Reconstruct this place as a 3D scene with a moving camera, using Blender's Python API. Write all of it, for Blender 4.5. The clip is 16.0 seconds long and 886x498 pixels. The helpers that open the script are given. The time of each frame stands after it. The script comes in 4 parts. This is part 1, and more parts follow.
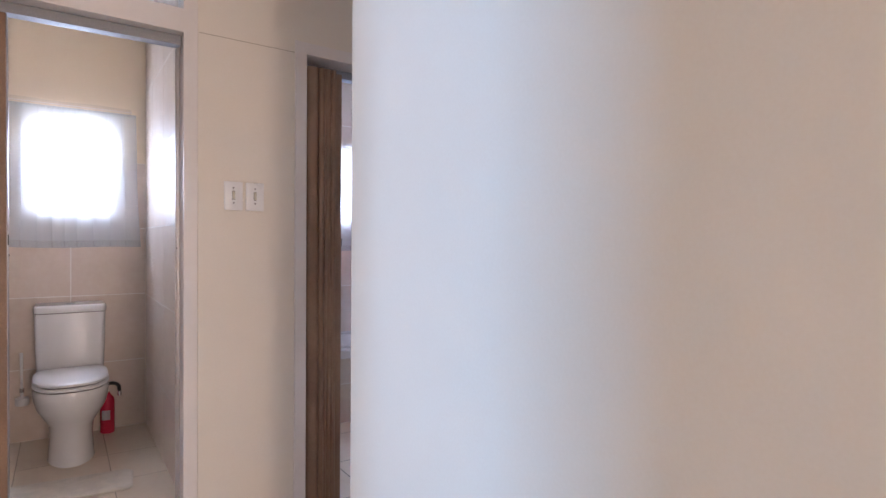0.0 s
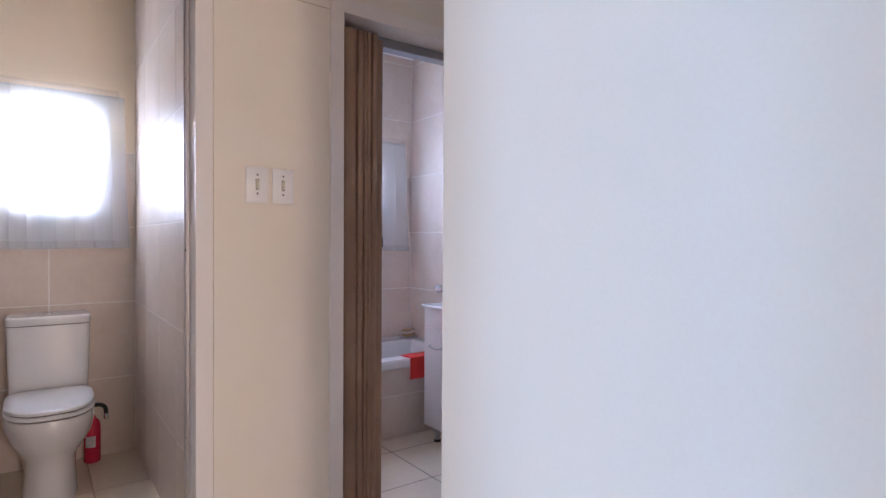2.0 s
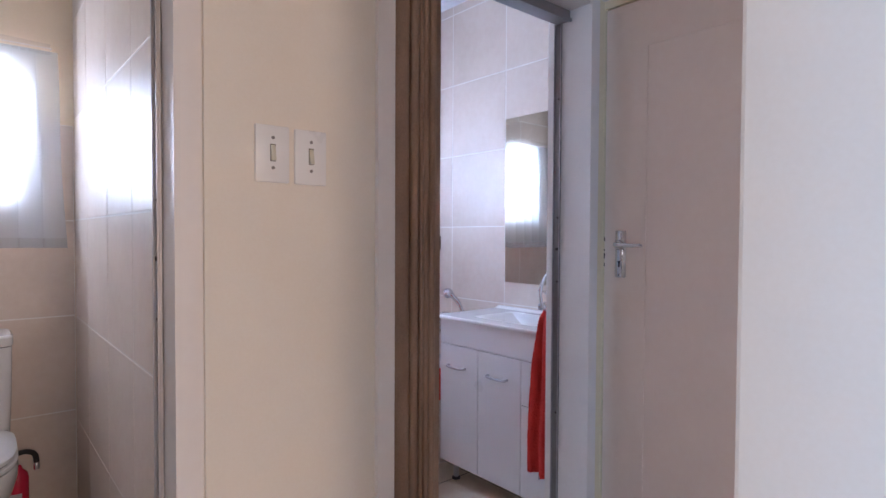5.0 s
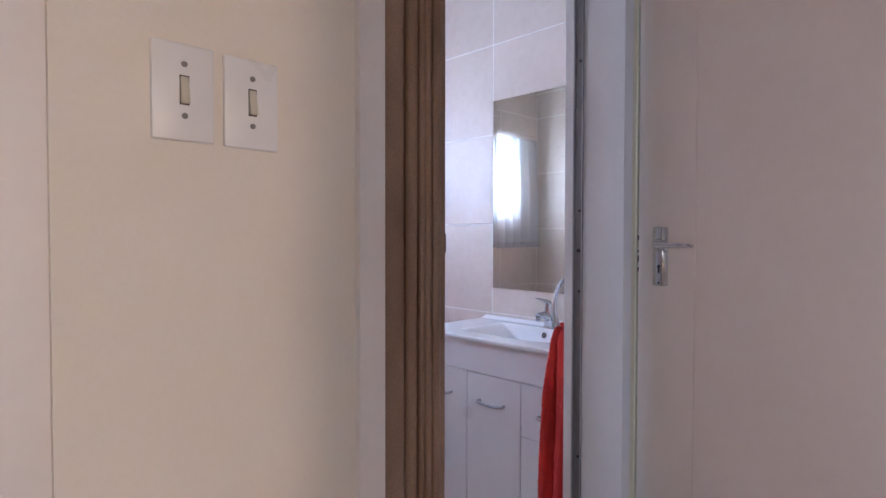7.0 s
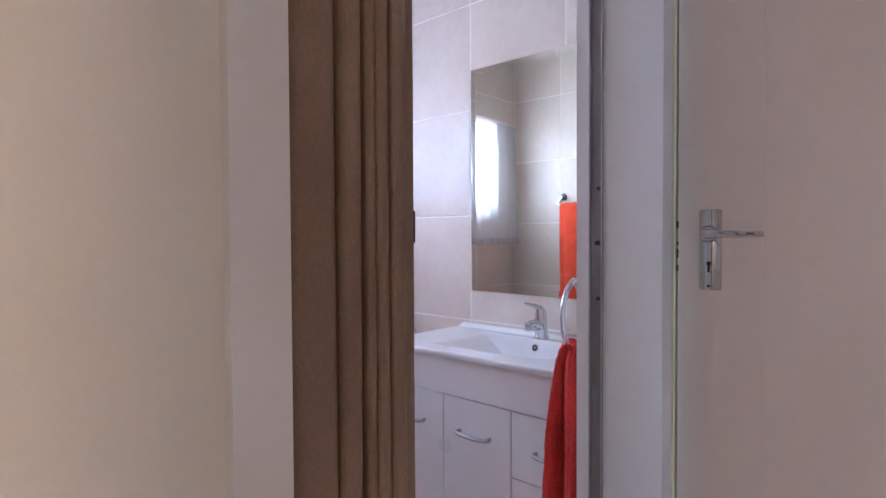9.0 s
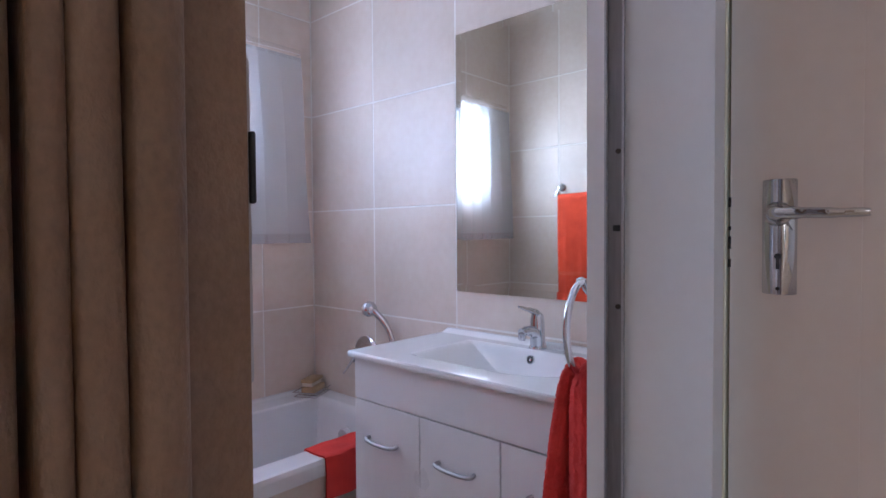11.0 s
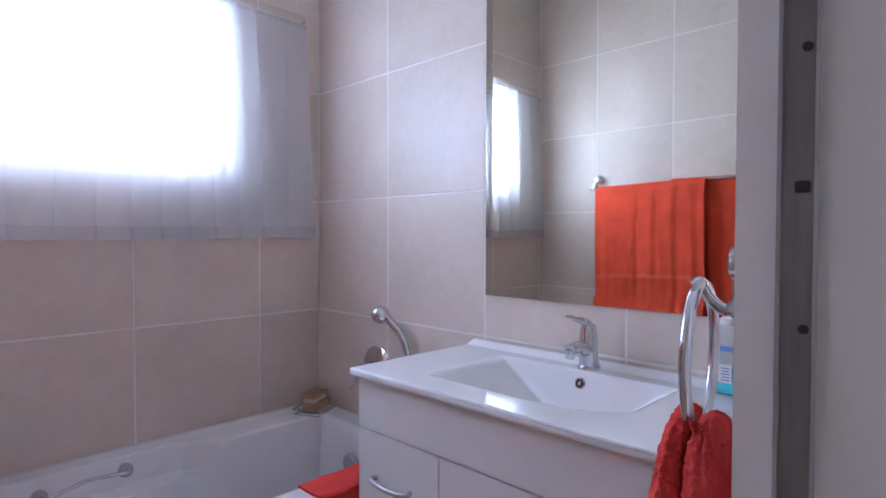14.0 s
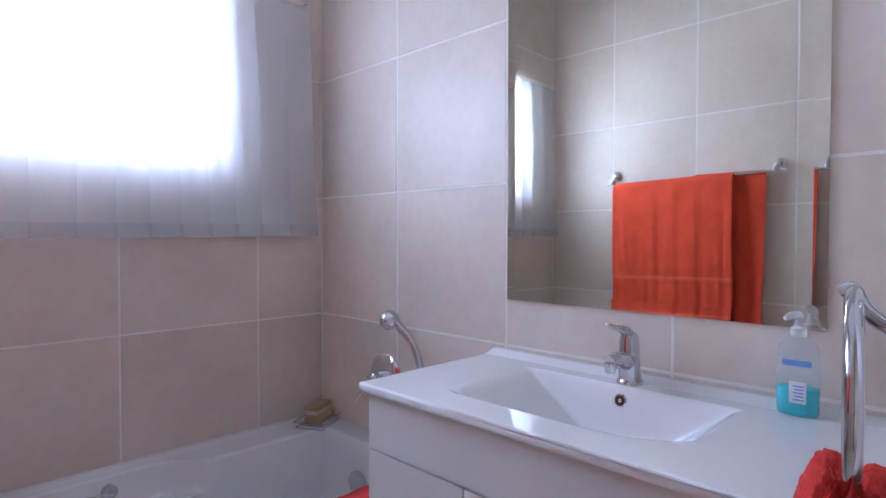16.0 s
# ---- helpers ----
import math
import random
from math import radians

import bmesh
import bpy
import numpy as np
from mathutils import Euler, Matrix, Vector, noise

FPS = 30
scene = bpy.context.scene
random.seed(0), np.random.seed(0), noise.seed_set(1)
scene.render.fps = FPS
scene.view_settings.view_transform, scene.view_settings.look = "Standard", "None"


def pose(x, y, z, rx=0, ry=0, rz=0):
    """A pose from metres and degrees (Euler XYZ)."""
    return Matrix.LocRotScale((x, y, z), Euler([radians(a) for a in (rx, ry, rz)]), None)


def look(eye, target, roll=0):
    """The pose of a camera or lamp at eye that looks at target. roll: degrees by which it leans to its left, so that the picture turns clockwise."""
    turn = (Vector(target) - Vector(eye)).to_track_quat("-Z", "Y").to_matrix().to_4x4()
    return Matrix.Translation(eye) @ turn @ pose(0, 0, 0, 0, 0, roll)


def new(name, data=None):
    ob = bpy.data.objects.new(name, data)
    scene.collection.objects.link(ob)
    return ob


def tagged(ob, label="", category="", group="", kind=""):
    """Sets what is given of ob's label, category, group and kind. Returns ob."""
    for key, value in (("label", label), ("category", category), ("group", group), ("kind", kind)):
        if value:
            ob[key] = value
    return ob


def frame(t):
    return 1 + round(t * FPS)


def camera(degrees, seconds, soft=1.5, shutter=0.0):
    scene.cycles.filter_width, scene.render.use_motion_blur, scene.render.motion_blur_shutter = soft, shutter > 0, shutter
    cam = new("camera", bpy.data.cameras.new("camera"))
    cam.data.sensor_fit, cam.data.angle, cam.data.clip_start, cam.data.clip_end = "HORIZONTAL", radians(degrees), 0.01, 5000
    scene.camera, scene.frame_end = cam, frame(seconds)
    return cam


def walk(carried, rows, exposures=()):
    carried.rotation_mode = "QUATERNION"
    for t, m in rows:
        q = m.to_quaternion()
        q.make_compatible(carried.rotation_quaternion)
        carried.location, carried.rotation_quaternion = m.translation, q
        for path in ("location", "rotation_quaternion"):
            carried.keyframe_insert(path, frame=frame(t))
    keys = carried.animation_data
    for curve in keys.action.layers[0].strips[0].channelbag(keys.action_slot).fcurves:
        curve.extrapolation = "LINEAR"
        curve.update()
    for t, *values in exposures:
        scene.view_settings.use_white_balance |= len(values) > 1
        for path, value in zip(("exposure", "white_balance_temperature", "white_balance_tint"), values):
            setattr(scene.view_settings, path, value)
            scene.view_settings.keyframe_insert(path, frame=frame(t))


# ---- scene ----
cam = camera(76.9, 16.0)
PATH = [
    (0, (0.503, 0.236, 1.258), (1.631, 1.888, 1.231), 0.4),
    (0.5, (0.495, 0.375, 1.263), (1.635, 2.018, 1.235), 0.3),
    (1, (0.48, 0.508, 1.26), (1.632, 2.143, 1.236), 0.5),
    (1.5, (0.496, 0.628, 1.262), (1.655, 2.258, 1.231), 0.5),
    (2, (0.505, 0.743, 1.258), (1.678, 2.363, 1.23), 0.3),
    (2.5, (0.512, 0.866, 1.261), (1.702, 2.474, 1.226), 0.1),
    (3, (0.528, 0.999, 1.268), (1.735, 2.593, 1.222), -0.1),
    (3.5, (0.538, 1.124, 1.273), (1.757, 2.709, 1.226), 0.1),
    (4, (0.545, 1.235, 1.272), (1.79, 2.8, 1.225), 0.2),
    (6.5, (0.758, 1.71, 1.273), (2.121, 3.173, 1.224), 0.2),
    (7, (0.817, 1.807, 1.266), (2.209, 3.243, 1.219), 0.1),
    (7.5, (0.885, 1.885, 1.261), (2.298, 3.299, 1.215), -0.0),
    (8, (0.96, 1.959, 1.259), (2.393, 3.354, 1.215), -0.2),
    (8.5, (1.038, 2.035, 1.255), (2.492, 3.409, 1.207), -0.3),
    (9, (1.116, 2.111, 1.244), (2.582, 3.471, 1.194), -0.3),
    (9.5, (1.1965, 2.182, 1.237), (2.679, 3.5245, 1.1915), -0.15),
    (10, (1.273, 2.229, 1.239), (2.756, 3.569, 1.185), -0.3),
    (12.5, (1.521, 2.375, 1.189), (2.973, 3.749, 1.14), -0.1),
    (13, (1.56, 2.417, 1.189), (3.004, 3.801, 1.143), 0.1),
    (13.5, (1.601, 2.473, 1.185), (3.037, 3.864, 1.139), 0.1),
    (14, (1.635, 2.537, 1.188), (3.061, 3.939, 1.14), 0.1),
    (14.5, (1.658, 2.583, 1.185), (3.081, 3.988, 1.134), 0.0),
    (15, (1.692, 2.624, 1.178), (3.113, 4.031, 1.133), 0.1),
    (15.5, (1.72, 2.653, 1.178), (3.136, 4.064, 1.134), -0.0),
    (16, (1.718, 2.682, 1.179), (3.143, 4.085, 1.135), 0.1),
]
EXPOSURES = [(t, e, k, 19) for t, e, k in ((0, 0.13, 5880), (4, 0.12, 5830), (6.5, -0.02, 5800), (7.5, 0.10, 5850), (8.2, 0.14, 5900), (8.7, 0.12, 5980), (9.2, 0.03, 6000), (10, -0.16, 6000), (12.5, -0.17, 5900), (16, -0.19, 5920))]
walk(cam, [(t, look(eye, target, roll)) for t, eye, target, roll in PATH], EXPOSURES)

# ---- world and light ----
world = bpy.data.worlds.new("sky")
scene.world = world
world.use_nodes = True
wn = world.node_tree.nodes
sky = wn.new("ShaderNodeTexSky")
sky.sky_type, sky.sun_disc = "NISHITA", False
sky.sun_elevation, sky.sun_rotation = radians(50), radians(200)
wn["Background"].inputs[1].default_value = 0.1
world.node_tree.links.new(sky.outputs[0], wn["Background"].inputs[0])


def area_lamp(name, m, width, height, watts, colour):
    d = bpy.data.lights.new(name, "AREA")
    d.shape, d.size, d.size_y, d.energy, d.color = "RECTANGLE", width, height, watts, colour
    ob = new(name, d)
    ob.matrix_world = m
    return ob


COOL = (0.60, 0.757, 1.0)
# daylight in the two window openings and in the sunlit room assumed behind the walk
area_lamp("daylight_bath_window", pose(2.078, 4.70, 1.712, -90, 0, 0), 0.855, 0.552, 41, COOL)
area_lamp("daylight_toilet_window", pose(0.562, 4.715, 1.71, -90, 0, 0), 0.375, 0.52, 42, (0.75, 0.86, 1.0))
# added cool light from an unseen source, aimed at the near wall
area_lamp("cool_fill_west", look((-2.9, -1.4, 1.45), (1.163, 1.25, 1.45)), 0.36, 1.3, 150, (0.31, 0.645, 1.0))
# added warm fill that lifts the white door and the jambs
area_lamp("warm_fill_west", look((-2.9, 1.45, 1.4), (2.25, 2.15, 1.3)), 0.7, 1.3, 24, (1.0, 0.84, 0.76))
area_lamp("daylight_south_room", pose(0.9, -2.65, 1.3, 90, 0, 0), 0.5, 1.9, 43, (1.0, 0.77, 0.55))



# ---- materials ----
def material(name, colour, rough=0.5, metal=0.0, vary=0.06, scale=6.0, fine=90.0, bump=0.1, coat=0.0, random_shift=0.0, sheen=0.0,
             alpha_mix=None, translucent=0.0, stretch=(1, 1, 1), second=None, rough_vary=0.08, spec=0.5):
    """Principled surface with coarse stains and fine grain, both in metres."""
    m = bpy.data.materials.new(name)
    m.use_nodes = True
    nt = m.node_tree
    n, ln = nt.nodes, nt.links
    bsdf = n["Principled BSDF"]
    geo = n.new("ShaderNodeNewGeometry")
    vec = geo.outputs["Position"]
    mp = n.new("ShaderNodeMapping")
    mp.inputs["Scale"].default_value = stretch
    ln.new(vec, mp.inputs["Vector"])
    vec = mp.outputs["Vector"]
    info = n.new("ShaderNodeObjectInfo")
    if random_shift:
        mul = n.new("ShaderNodeMath")
        mul.operation = "MULTIPLY"
        mul.inputs[1].default_value = 40.0
        ln.new(info.outputs["Random"], mul.inputs[0])
        add = n.new("ShaderNodeVectorMath")
        ln.new(vec, add.inputs[0])
        ln.new(mul.outputs[0], add.inputs[1])
        vec = add.outputs[0]
    coarse = n.new("ShaderNodeTexNoise")
    coarse.inputs["Scale"].default_value, coarse.inputs["Detail"].default_value = scale, 5
    grain = n.new("ShaderNodeTexNoise")
    grain.inputs["Scale"].default_value, grain.inputs["Detail"].default_value = fine, 3
    ln.new(vec, coarse.inputs["Vector"])
    ln.new(vec, grain.inputs["Vector"])
    ramp = n.new("ShaderNodeValToRGB")
    a = [max(0, c * (1 - vary)) for c in colour]
    b = [min(1, c * (1 + vary)) for c in (second or colour)]
    ramp.color_ramp.elements[0].position, ramp.color_ramp.elements[1].position = 0.3, 0.7
    ramp.color_ramp.elements[0].color, ramp.color_ramp.elements[1].color = (*a, 1), (*b, 1)
    ln.new(coarse.outputs[0], ramp.inputs[0])
    mix = n.new("ShaderNodeMix")
    mix.data_type, mix.blend_type = "RGBA", "OVERLAY"
    mix.inputs[0].default_value = min(1.0, vary * 2.5)
    ln.new(ramp.outputs[0], mix.inputs[6])
    ln.new(grain.outputs[0], mix.inputs[7])
    out = mix.outputs[2]
    if random_shift:
        hsv = n.new("ShaderNodeHueSaturation")
        rng = n.new("ShaderNodeMapRange")
        rng.inputs[3].default_value, rng.inputs[4].default_value = 1 - random_shift, 1 + random_shift
        ln.new(info.outputs["Random"], rng.inputs[0])
        ln.new(rng.outputs[0], hsv.inputs["Value"])
        ln.new(out, hsv.inputs["Color"])
        out = hsv.outputs[0]
    ln.new(out, bsdf.inputs["Base Color"])
    rr = n.new("ShaderNodeMapRange")
    rr.inputs[3].default_value, rr.inputs[4].default_value = max(0.02, rough - rough_vary), min(1, rough + rough_vary)
    ln.new(coarse.outputs[0], rr.inputs[0])
    ln.new(rr.outputs[0], bsdf.inputs["Roughness"])
    bsdf.inputs["Metallic"].default_value = metal
    bsdf.inputs["Coat Weight"].default_value = coat
    bsdf.inputs["Specular IOR Level"].default_value = spec
    bsdf.inputs["Sheen Weight"].default_value = sheen
    if bump:
        bp = n.new("ShaderNodeBump")
        bp.inputs["Strength"].default_value, bp.inputs["Distance"].default_value = bump, 0.002
        ln.new(grain.outputs[0], bp.inputs["Height"])
        ln.new(bp.outputs[0], bsdf.inputs["Normal"])
    if alpha_mix is not None:
        tr = n.new("ShaderNodeBsdfTransparent")
        tl = n.new("ShaderNodeBsdfTranslucent")
        tl.inputs["Color"].default_value = (*colour, 1)
        m1 = n.new("ShaderNodeMixShader")
        m1.inputs[0].default_value = translucent
        ln.new(bsdf.outputs[0], m1.inputs[1])
        ln.new(tl.outputs[0], m1.inputs[2])
        m2 = n.new("ShaderNodeMixShader")
        m2.inputs[0].default_value = alpha_mix
        ln.new(m1.outputs[0], m2.inputs[1])
        ln.new(tr.outputs[0], m2.inputs[2])
        ln.new(m2.outputs[0], n["Material Output"].inputs["Surface"])
    return m


def glassy(name, colour, rough=0.0, ior=1.45):
    m = bpy.data.materials.new(name)
    m.use_nodes = True
    b = m.node_tree.nodes["Principled BSDF"]
    b.inputs["Base Color"].default_value = (*colour, 1)
    b.inputs["Transmission Weight"].default_value = 1.0
    b.inputs["Roughness"].default_value, b.inputs["IOR"].default_value = rough, ior
    return m


CREAM = material("cream_wall_paint", (0.80, 0.735, 0.65), 0.55, vary=0.035, scale=1.6, fine=160, bump=0.12)
PEACH = material("peach_wall_paint", (0.80, 0.655, 0.48), 0.6, vary=0.035, scale=1.6, fine=160, bump=0.12)
YELLOW_CREAM = material("yellowish_cream_enamel", (0.80, 0.70, 0.50), 0.4, vary=0.04, scale=3, fine=60, bump=0.06)
WHITE_PAINT = material("white_gloss_paint", (0.80, 0.75, 0.725), 0.32, vary=0.03, scale=3, fine=60, bump=0.06)
DOOR_PAINT = material("off_white_door_enamel", (0.80, 0.685, 0.62), 0.36, vary=0.03, scale=2.2, fine=45, bump=0.08)
CEILING_PAINT = material("white_ceiling_paint", (0.82, 0.81, 0.80), 0.7, vary=0.02, scale=2, fine=120)
TILE = material("greige_ceramic_tile", (0.668, 0.553, 0.462), 0.35, vary=0.04, scale=3.2, fine=30, bump=0.015, random_shift=0.03, second=(0.695, 0.585, 0.507), rough_vary=0.015, spec=0.38)
GROUT = material("pale_grout", (0.81, 0.76, 0.715), 0.85, vary=0.06, scale=9, fine=220, bump=0.3)
FLOOR_TILE = material("beige_floor_tile", (0.70, 0.575, 0.44), 0.30, vary=0.04, scale=4, fine=40, bump=0.02, rough_vary=0.03, random_shift=0.04)
FLOOR_GROUT = material("brown_floor_grout", (0.25, 0.20, 0.16), 0.9, vary=0.1, scale=12, fine=220, bump=0.3)
BEIGE_GROUT = material("beige_floor_grout", (0.46, 0.37, 0.28), 0.9, vary=0.1, scale=12, fine=220, bump=0.3)
CERAMIC = material("white_glazed_ceramic", (0.82, 0.81, 0.81), 0.10, vary=0.012, scale=3, fine=30, bump=0.0, coat=0.4, rough_vary=0.03)
ACRYLIC = material("white_bath_acrylic", (0.80, 0.79, 0.79), 0.16, vary=0.015, scale=4, fine=30, bump=0.0, rough_vary=0.04)
LAMINATE = material("white_vanity_laminate", (0.78, 0.765, 0.76), 0.30, vary=0.015, scale=4, fine=70, bump=0.03)
CHROME = material("polished_chrome", (0.66, 0.67, 0.70), 0.08, metal=1.0, vary=0.03, scale=20, fine=90, bump=0.0, rough_vary=0.04)
SATIN = material("satin_grey_metal", (0.45, 0.44, 0.45), 0.42, metal=0.45, vary=0.06, scale=15, fine=120, bump=0.05)
ALUMINIUM = material("anodised_aluminium", (0.43, 0.41, 0.42), 0.34, metal=0.6, vary=0.06, scale=8, fine=160, bump=0.05, stretch=(1, 1, 0.1))
# aluminium darkened in colour for the shade in the bathroom strip's channel
STRIP = material("darkened_aluminium", (0.24, 0.222, 0.222), 0.42, metal=0.5, vary=0.10, scale=8, fine=160, bump=0.05, stretch=(1, 1, 0.1))
TRACK = material("dull_grey_track", (0.30, 0.30, 0.32), 0.5, metal=0.4, vary=0.06, scale=8, fine=160, bump=0.05)
VINYL = material("brown_woven_vinyl", (0.255, 0.155, 0.098), 0.5, vary=0.10, scale=9, fine=330, bump=0.45, stretch=(1, 1, 0.7), second=(0.29, 0.182, 0.118))
# rubber parts; also dark discs painted as the shade inside holes
DARK = material("dark_rubber_and_hole_shade", (0.02, 0.018, 0.017), 0.5, vary=0.1)
# dark joints, screws and chips; also colours in the shade of open gaps
GAP = material("dark_joint", (0.05, 0.035, 0.025), 0.8, vary=0.2, scale=20)
# deeper red for hand towel and bath mat, their shade put into the colour
RED_DEEP = material("shaded_deep_red_terry", (0.60, 0.030, 0.022), 0.95, vary=0.08, scale=12, fine=420, bump=1.0, second=(0.66, 0.040, 0.028))
GAP_PALE = material("shaded_plaster_edge", (0.45, 0.38, 0.30), 0.8, vary=0.15, scale=30)
RED_TERRY = material("red_terry_cloth", (0.70, 0.055, 0.018), 0.95, vary=0.07, scale=12, fine=420, bump=1.0, second=(0.75, 0.07, 0.024))
RED_BAND = material("red_woven_band", (0.74, 0.085, 0.03), 0.7, vary=0.05, scale=12, fine=300, bump=0.3)
SHEER = material("sheer_white_net", (0.94, 0.96, 0.99), 0.9, vary=0.02, scale=8, fine=300, bump=0.1, alpha_mix=0.54, translucent=0.36)
SHEER_FINE = material("fine_sheer_net", (0.88, 0.93, 0.98), 0.9, vary=0.02, scale=8, fine=300, bump=0.1, alpha_mix=0.50, translucent=0.42)
NET_HEM = material("net_curtain_hem", (0.86, 0.86, 0.90), 0.9, vary=0.02, scale=8, fine=300, bump=0.1, alpha_mix=0.86, translucent=0.25)
PLASTIC = material("white_switch_plastic", (0.80, 0.79, 0.79), 0.28, vary=0.015, scale=10, fine=60, bump=0.0, rough_vary=0.02)
ROCKER = material("cream_rocker_plastic", (0.62, 0.58, 0.48), 0.3, vary=0.03, scale=30)
RED_PAINT = material("red_lacquer", (0.56, 0.022, 0.06), 0.25, vary=0.05, scale=12)
LABEL_WHITE = material("printed_white_label", (0.74, 0.74, 0.76), 0.5, vary=0.04, scale=30)
LABEL_GREY = material("printed_grey_label", (0.46, 0.40, 0.44), 0.5, vary=0.15, scale=60, fine=300)
LABEL_BLUE = material("printed_blue_label", (0.17, 0.31, 0.62), 0.4, vary=0.05, scale=30)
MAT_PILE = material("cream_mat_pile", (0.66, 0.58, 0.48), 0.95, vary=0.10, scale=18, fine=380, bump=1.0, sheen=0.3)
SOAP_BAR = material("tan_soap_bar", (0.44, 0.29, 0.155), 0.5, vary=0.12, scale=25, fine=80)
SOAP_LIQUID = material("turquoise_soap", (0.02, 0.62, 0.70), 0.12, vary=0.03, scale=8, bump=0)
CLEAR_PLASTIC = material("clear_blue_plastic", (0.70, 0.86, 0.96), 0.12, vary=0.01, bump=0.0, alpha_mix=0.80, translucent=0.5, rough_vary=0.02)
PANE = glassy("window_glass", (0.97, 0.99, 1.0), 0.0, 1.02)
MIRROR = material("silvered_mirror", (0.80, 0.81, 0.74), 0.02, metal=1.0, vary=0.0, bump=0.0, rough_vary=0.0)


# ---- building helpers ----
def origin(ob):
    p = Vector((0, 0, 0))
    while ob is not None:
        p += ob.location
        ob = ob.parent
    return p


def thing(name, base, label, category, group="", kind=""):
    ob = new(name)
    ob.location = base
    return tagged(ob, label, category, group, kind)


def part(name, bm, mat, parent=None, label="", smooth=True):
    """Links a bmesh, given in world metres, as one mesh under a thing or a part."""
    me = bpy.data.meshes.new(name)
    if parent is not None:
        bmesh.ops.translate(bm, verts=bm.verts, vec=-origin(parent))
    bmesh.ops.recalc_face_normals(bm, faces=bm.faces)
    for f in bm.faces:
        f.smooth = smooth
    if smooth:
        for e in bm.edges:
            if len(e.link_faces) == 2 and e.calc_face_angle(0) > 0.7:
                e.smooth = False
    bm.to_mesh(me)
    bm.free()
    me.materials.append(mat)
    ob = new(name, me)
    ob.parent = parent
    if label:
        ob["label"] = label
    return ob


def box(lo, hi, bevel=0.0, bm=None, seg=2):
    lo, hi = Vector(lo), Vector(hi)
    out = bm if bm is not None else bmesh.new()
    tmp = bmesh.new()
    bmesh.ops.create_cube(tmp, size=1.0)
    for v in tmp.verts:
        v.co = Vector(((lo[i] + hi[i]) / 2 + v.co[i] * (hi[i] - lo[i]) for i in range(3)))
    if bevel:
        bmesh.ops.bevel(tmp, geom=tmp.edges, offset=bevel, segments=seg, affect="EDGES", profile=0.5)
    merge(out, tmp)
    return out


def merge(out, tmp):
    vs = [out.verts.new(v.co) for v in tmp.verts]
    tmp.verts.index_update()
    for f in tmp.faces:
        out.faces.new([vs[v.index] for v in f.verts])
    tmp.free()


def extrude_plan(points, z0, z1, bm=None):
    """A prism over a polygon in plan."""
    out = bm if bm is not None else bmesh.new()
    lo = [out.verts.new((x, y, z0)) for x, y in points]
    hi = [out.verts.new((x, y, z1)) for x, y in points]
    n = len(points)
    for i in range(n):
        out.faces.new((lo[i], lo[(i + 1) % n], hi[(i + 1) % n], hi[i]))
    out.faces.new(lo[::-1])
    out.faces.new(hi)
    return out


def lathe(profile, centre, axis="z", seg=32, bm=None):
    """Turns (radius, height) pairs round an axis through centre."""
    out = bm if bm is not None else bmesh.new()
    rings = []
    for r, h in profile:
        ring = []
        for i in range(seg):
            a = 2 * math.pi * i / seg
            c, s = r * math.cos(a), r * math.sin(a)
            p = {"z": (c, s, h), "x": (h, c, s), "y": (s, h, c)}[axis]
            ring.append(out.verts.new(Vector(centre) + Vector(p)))
        rings.append(ring)
    for a, b in zip(rings, rings[1:]):
        for i in range(seg):
            out.faces.new((a[i], a[(i + 1) % seg], b[(i + 1) % seg], b[i]))
    out.faces.new(rings[0][::-1])
    out.faces.new(rings[-1])
    return out


def tube(points, radius, seg=12, bm=None, closed=False, flat=1.0):
    """A round bar along points; radius may be one number or one for each point."""
    out = bm if bm is not None else bmesh.new()
    pts = [Vector(p) for p in points]
    n = len(pts)
    rad = radius if isinstance(radius, (list, tuple)) else [radius] * n
    rings = []
    side = None
    for i, p in enumerate(pts):
        a = pts[i - 1] if i > 0 or closed else p
        b = pts[(i + 1) % n] if i < n - 1 or closed else p
        d = (b - a).normalized()
        if side is None:
            side = d.orthogonal().normalized()
        side = (side - d * side.dot(d)).normalized()
        up = d.cross(side)
        rings.append([out.verts.new(p + rad[i] * (side * math.cos(2 * math.pi * k / seg) + up * flat * math.sin(2 * math.pi * k / seg))) for k in range(seg)])
    for i in range(n if closed else n - 1):
        a, b = rings[i], rings[(i + 1) % n]
        for k in range(seg):
            out.faces.new((a[k], a[(k + 1) % seg], b[(k + 1) % seg], b[k]))
    if not closed:
        out.faces.new(rings[0][::-1])
        out.faces.new(rings[-1])
    return out


def arc(points, steps=6):
    """A smooth line through points (Catmull-Rom)."""
    p = [Vector(q) for q in points]
    p = [p[0] * 2 - p[1], *p, p[-1] * 2 - p[-2]]
    out = []
    for i in range(1, len(p) - 2):
        for k in range(steps):
            t = k / steps
            out.append(0.5 * (2 * p[i] + (p[i + 1] - p[i - 1]) * t + (2 * p[i - 1] - 5 * p[i] + 4 * p[i + 1] - p[i + 2]) * t * t
                              + (3 * p[i] - p[i - 1] - 3 * p[i + 1] + p[i + 2]) * t ** 3))
    out.append(p[-2])
    return out


def loft(rings, bm=None, caps=True):
    out = bm if bm is not None else bmesh.new()
    vs = [[out.verts.new(p) for p in ring] for ring in rings]
    n = len(vs[0])
    for a, b in zip(vs, vs[1:]):
        for i in range(n):
            out.faces.new((a[i], a[(i + 1) % n], b[(i + 1) % n], b[i]))
    if caps:
        out.faces.new(vs[0][::-1])
        out.faces.new(vs[-1])
    return out


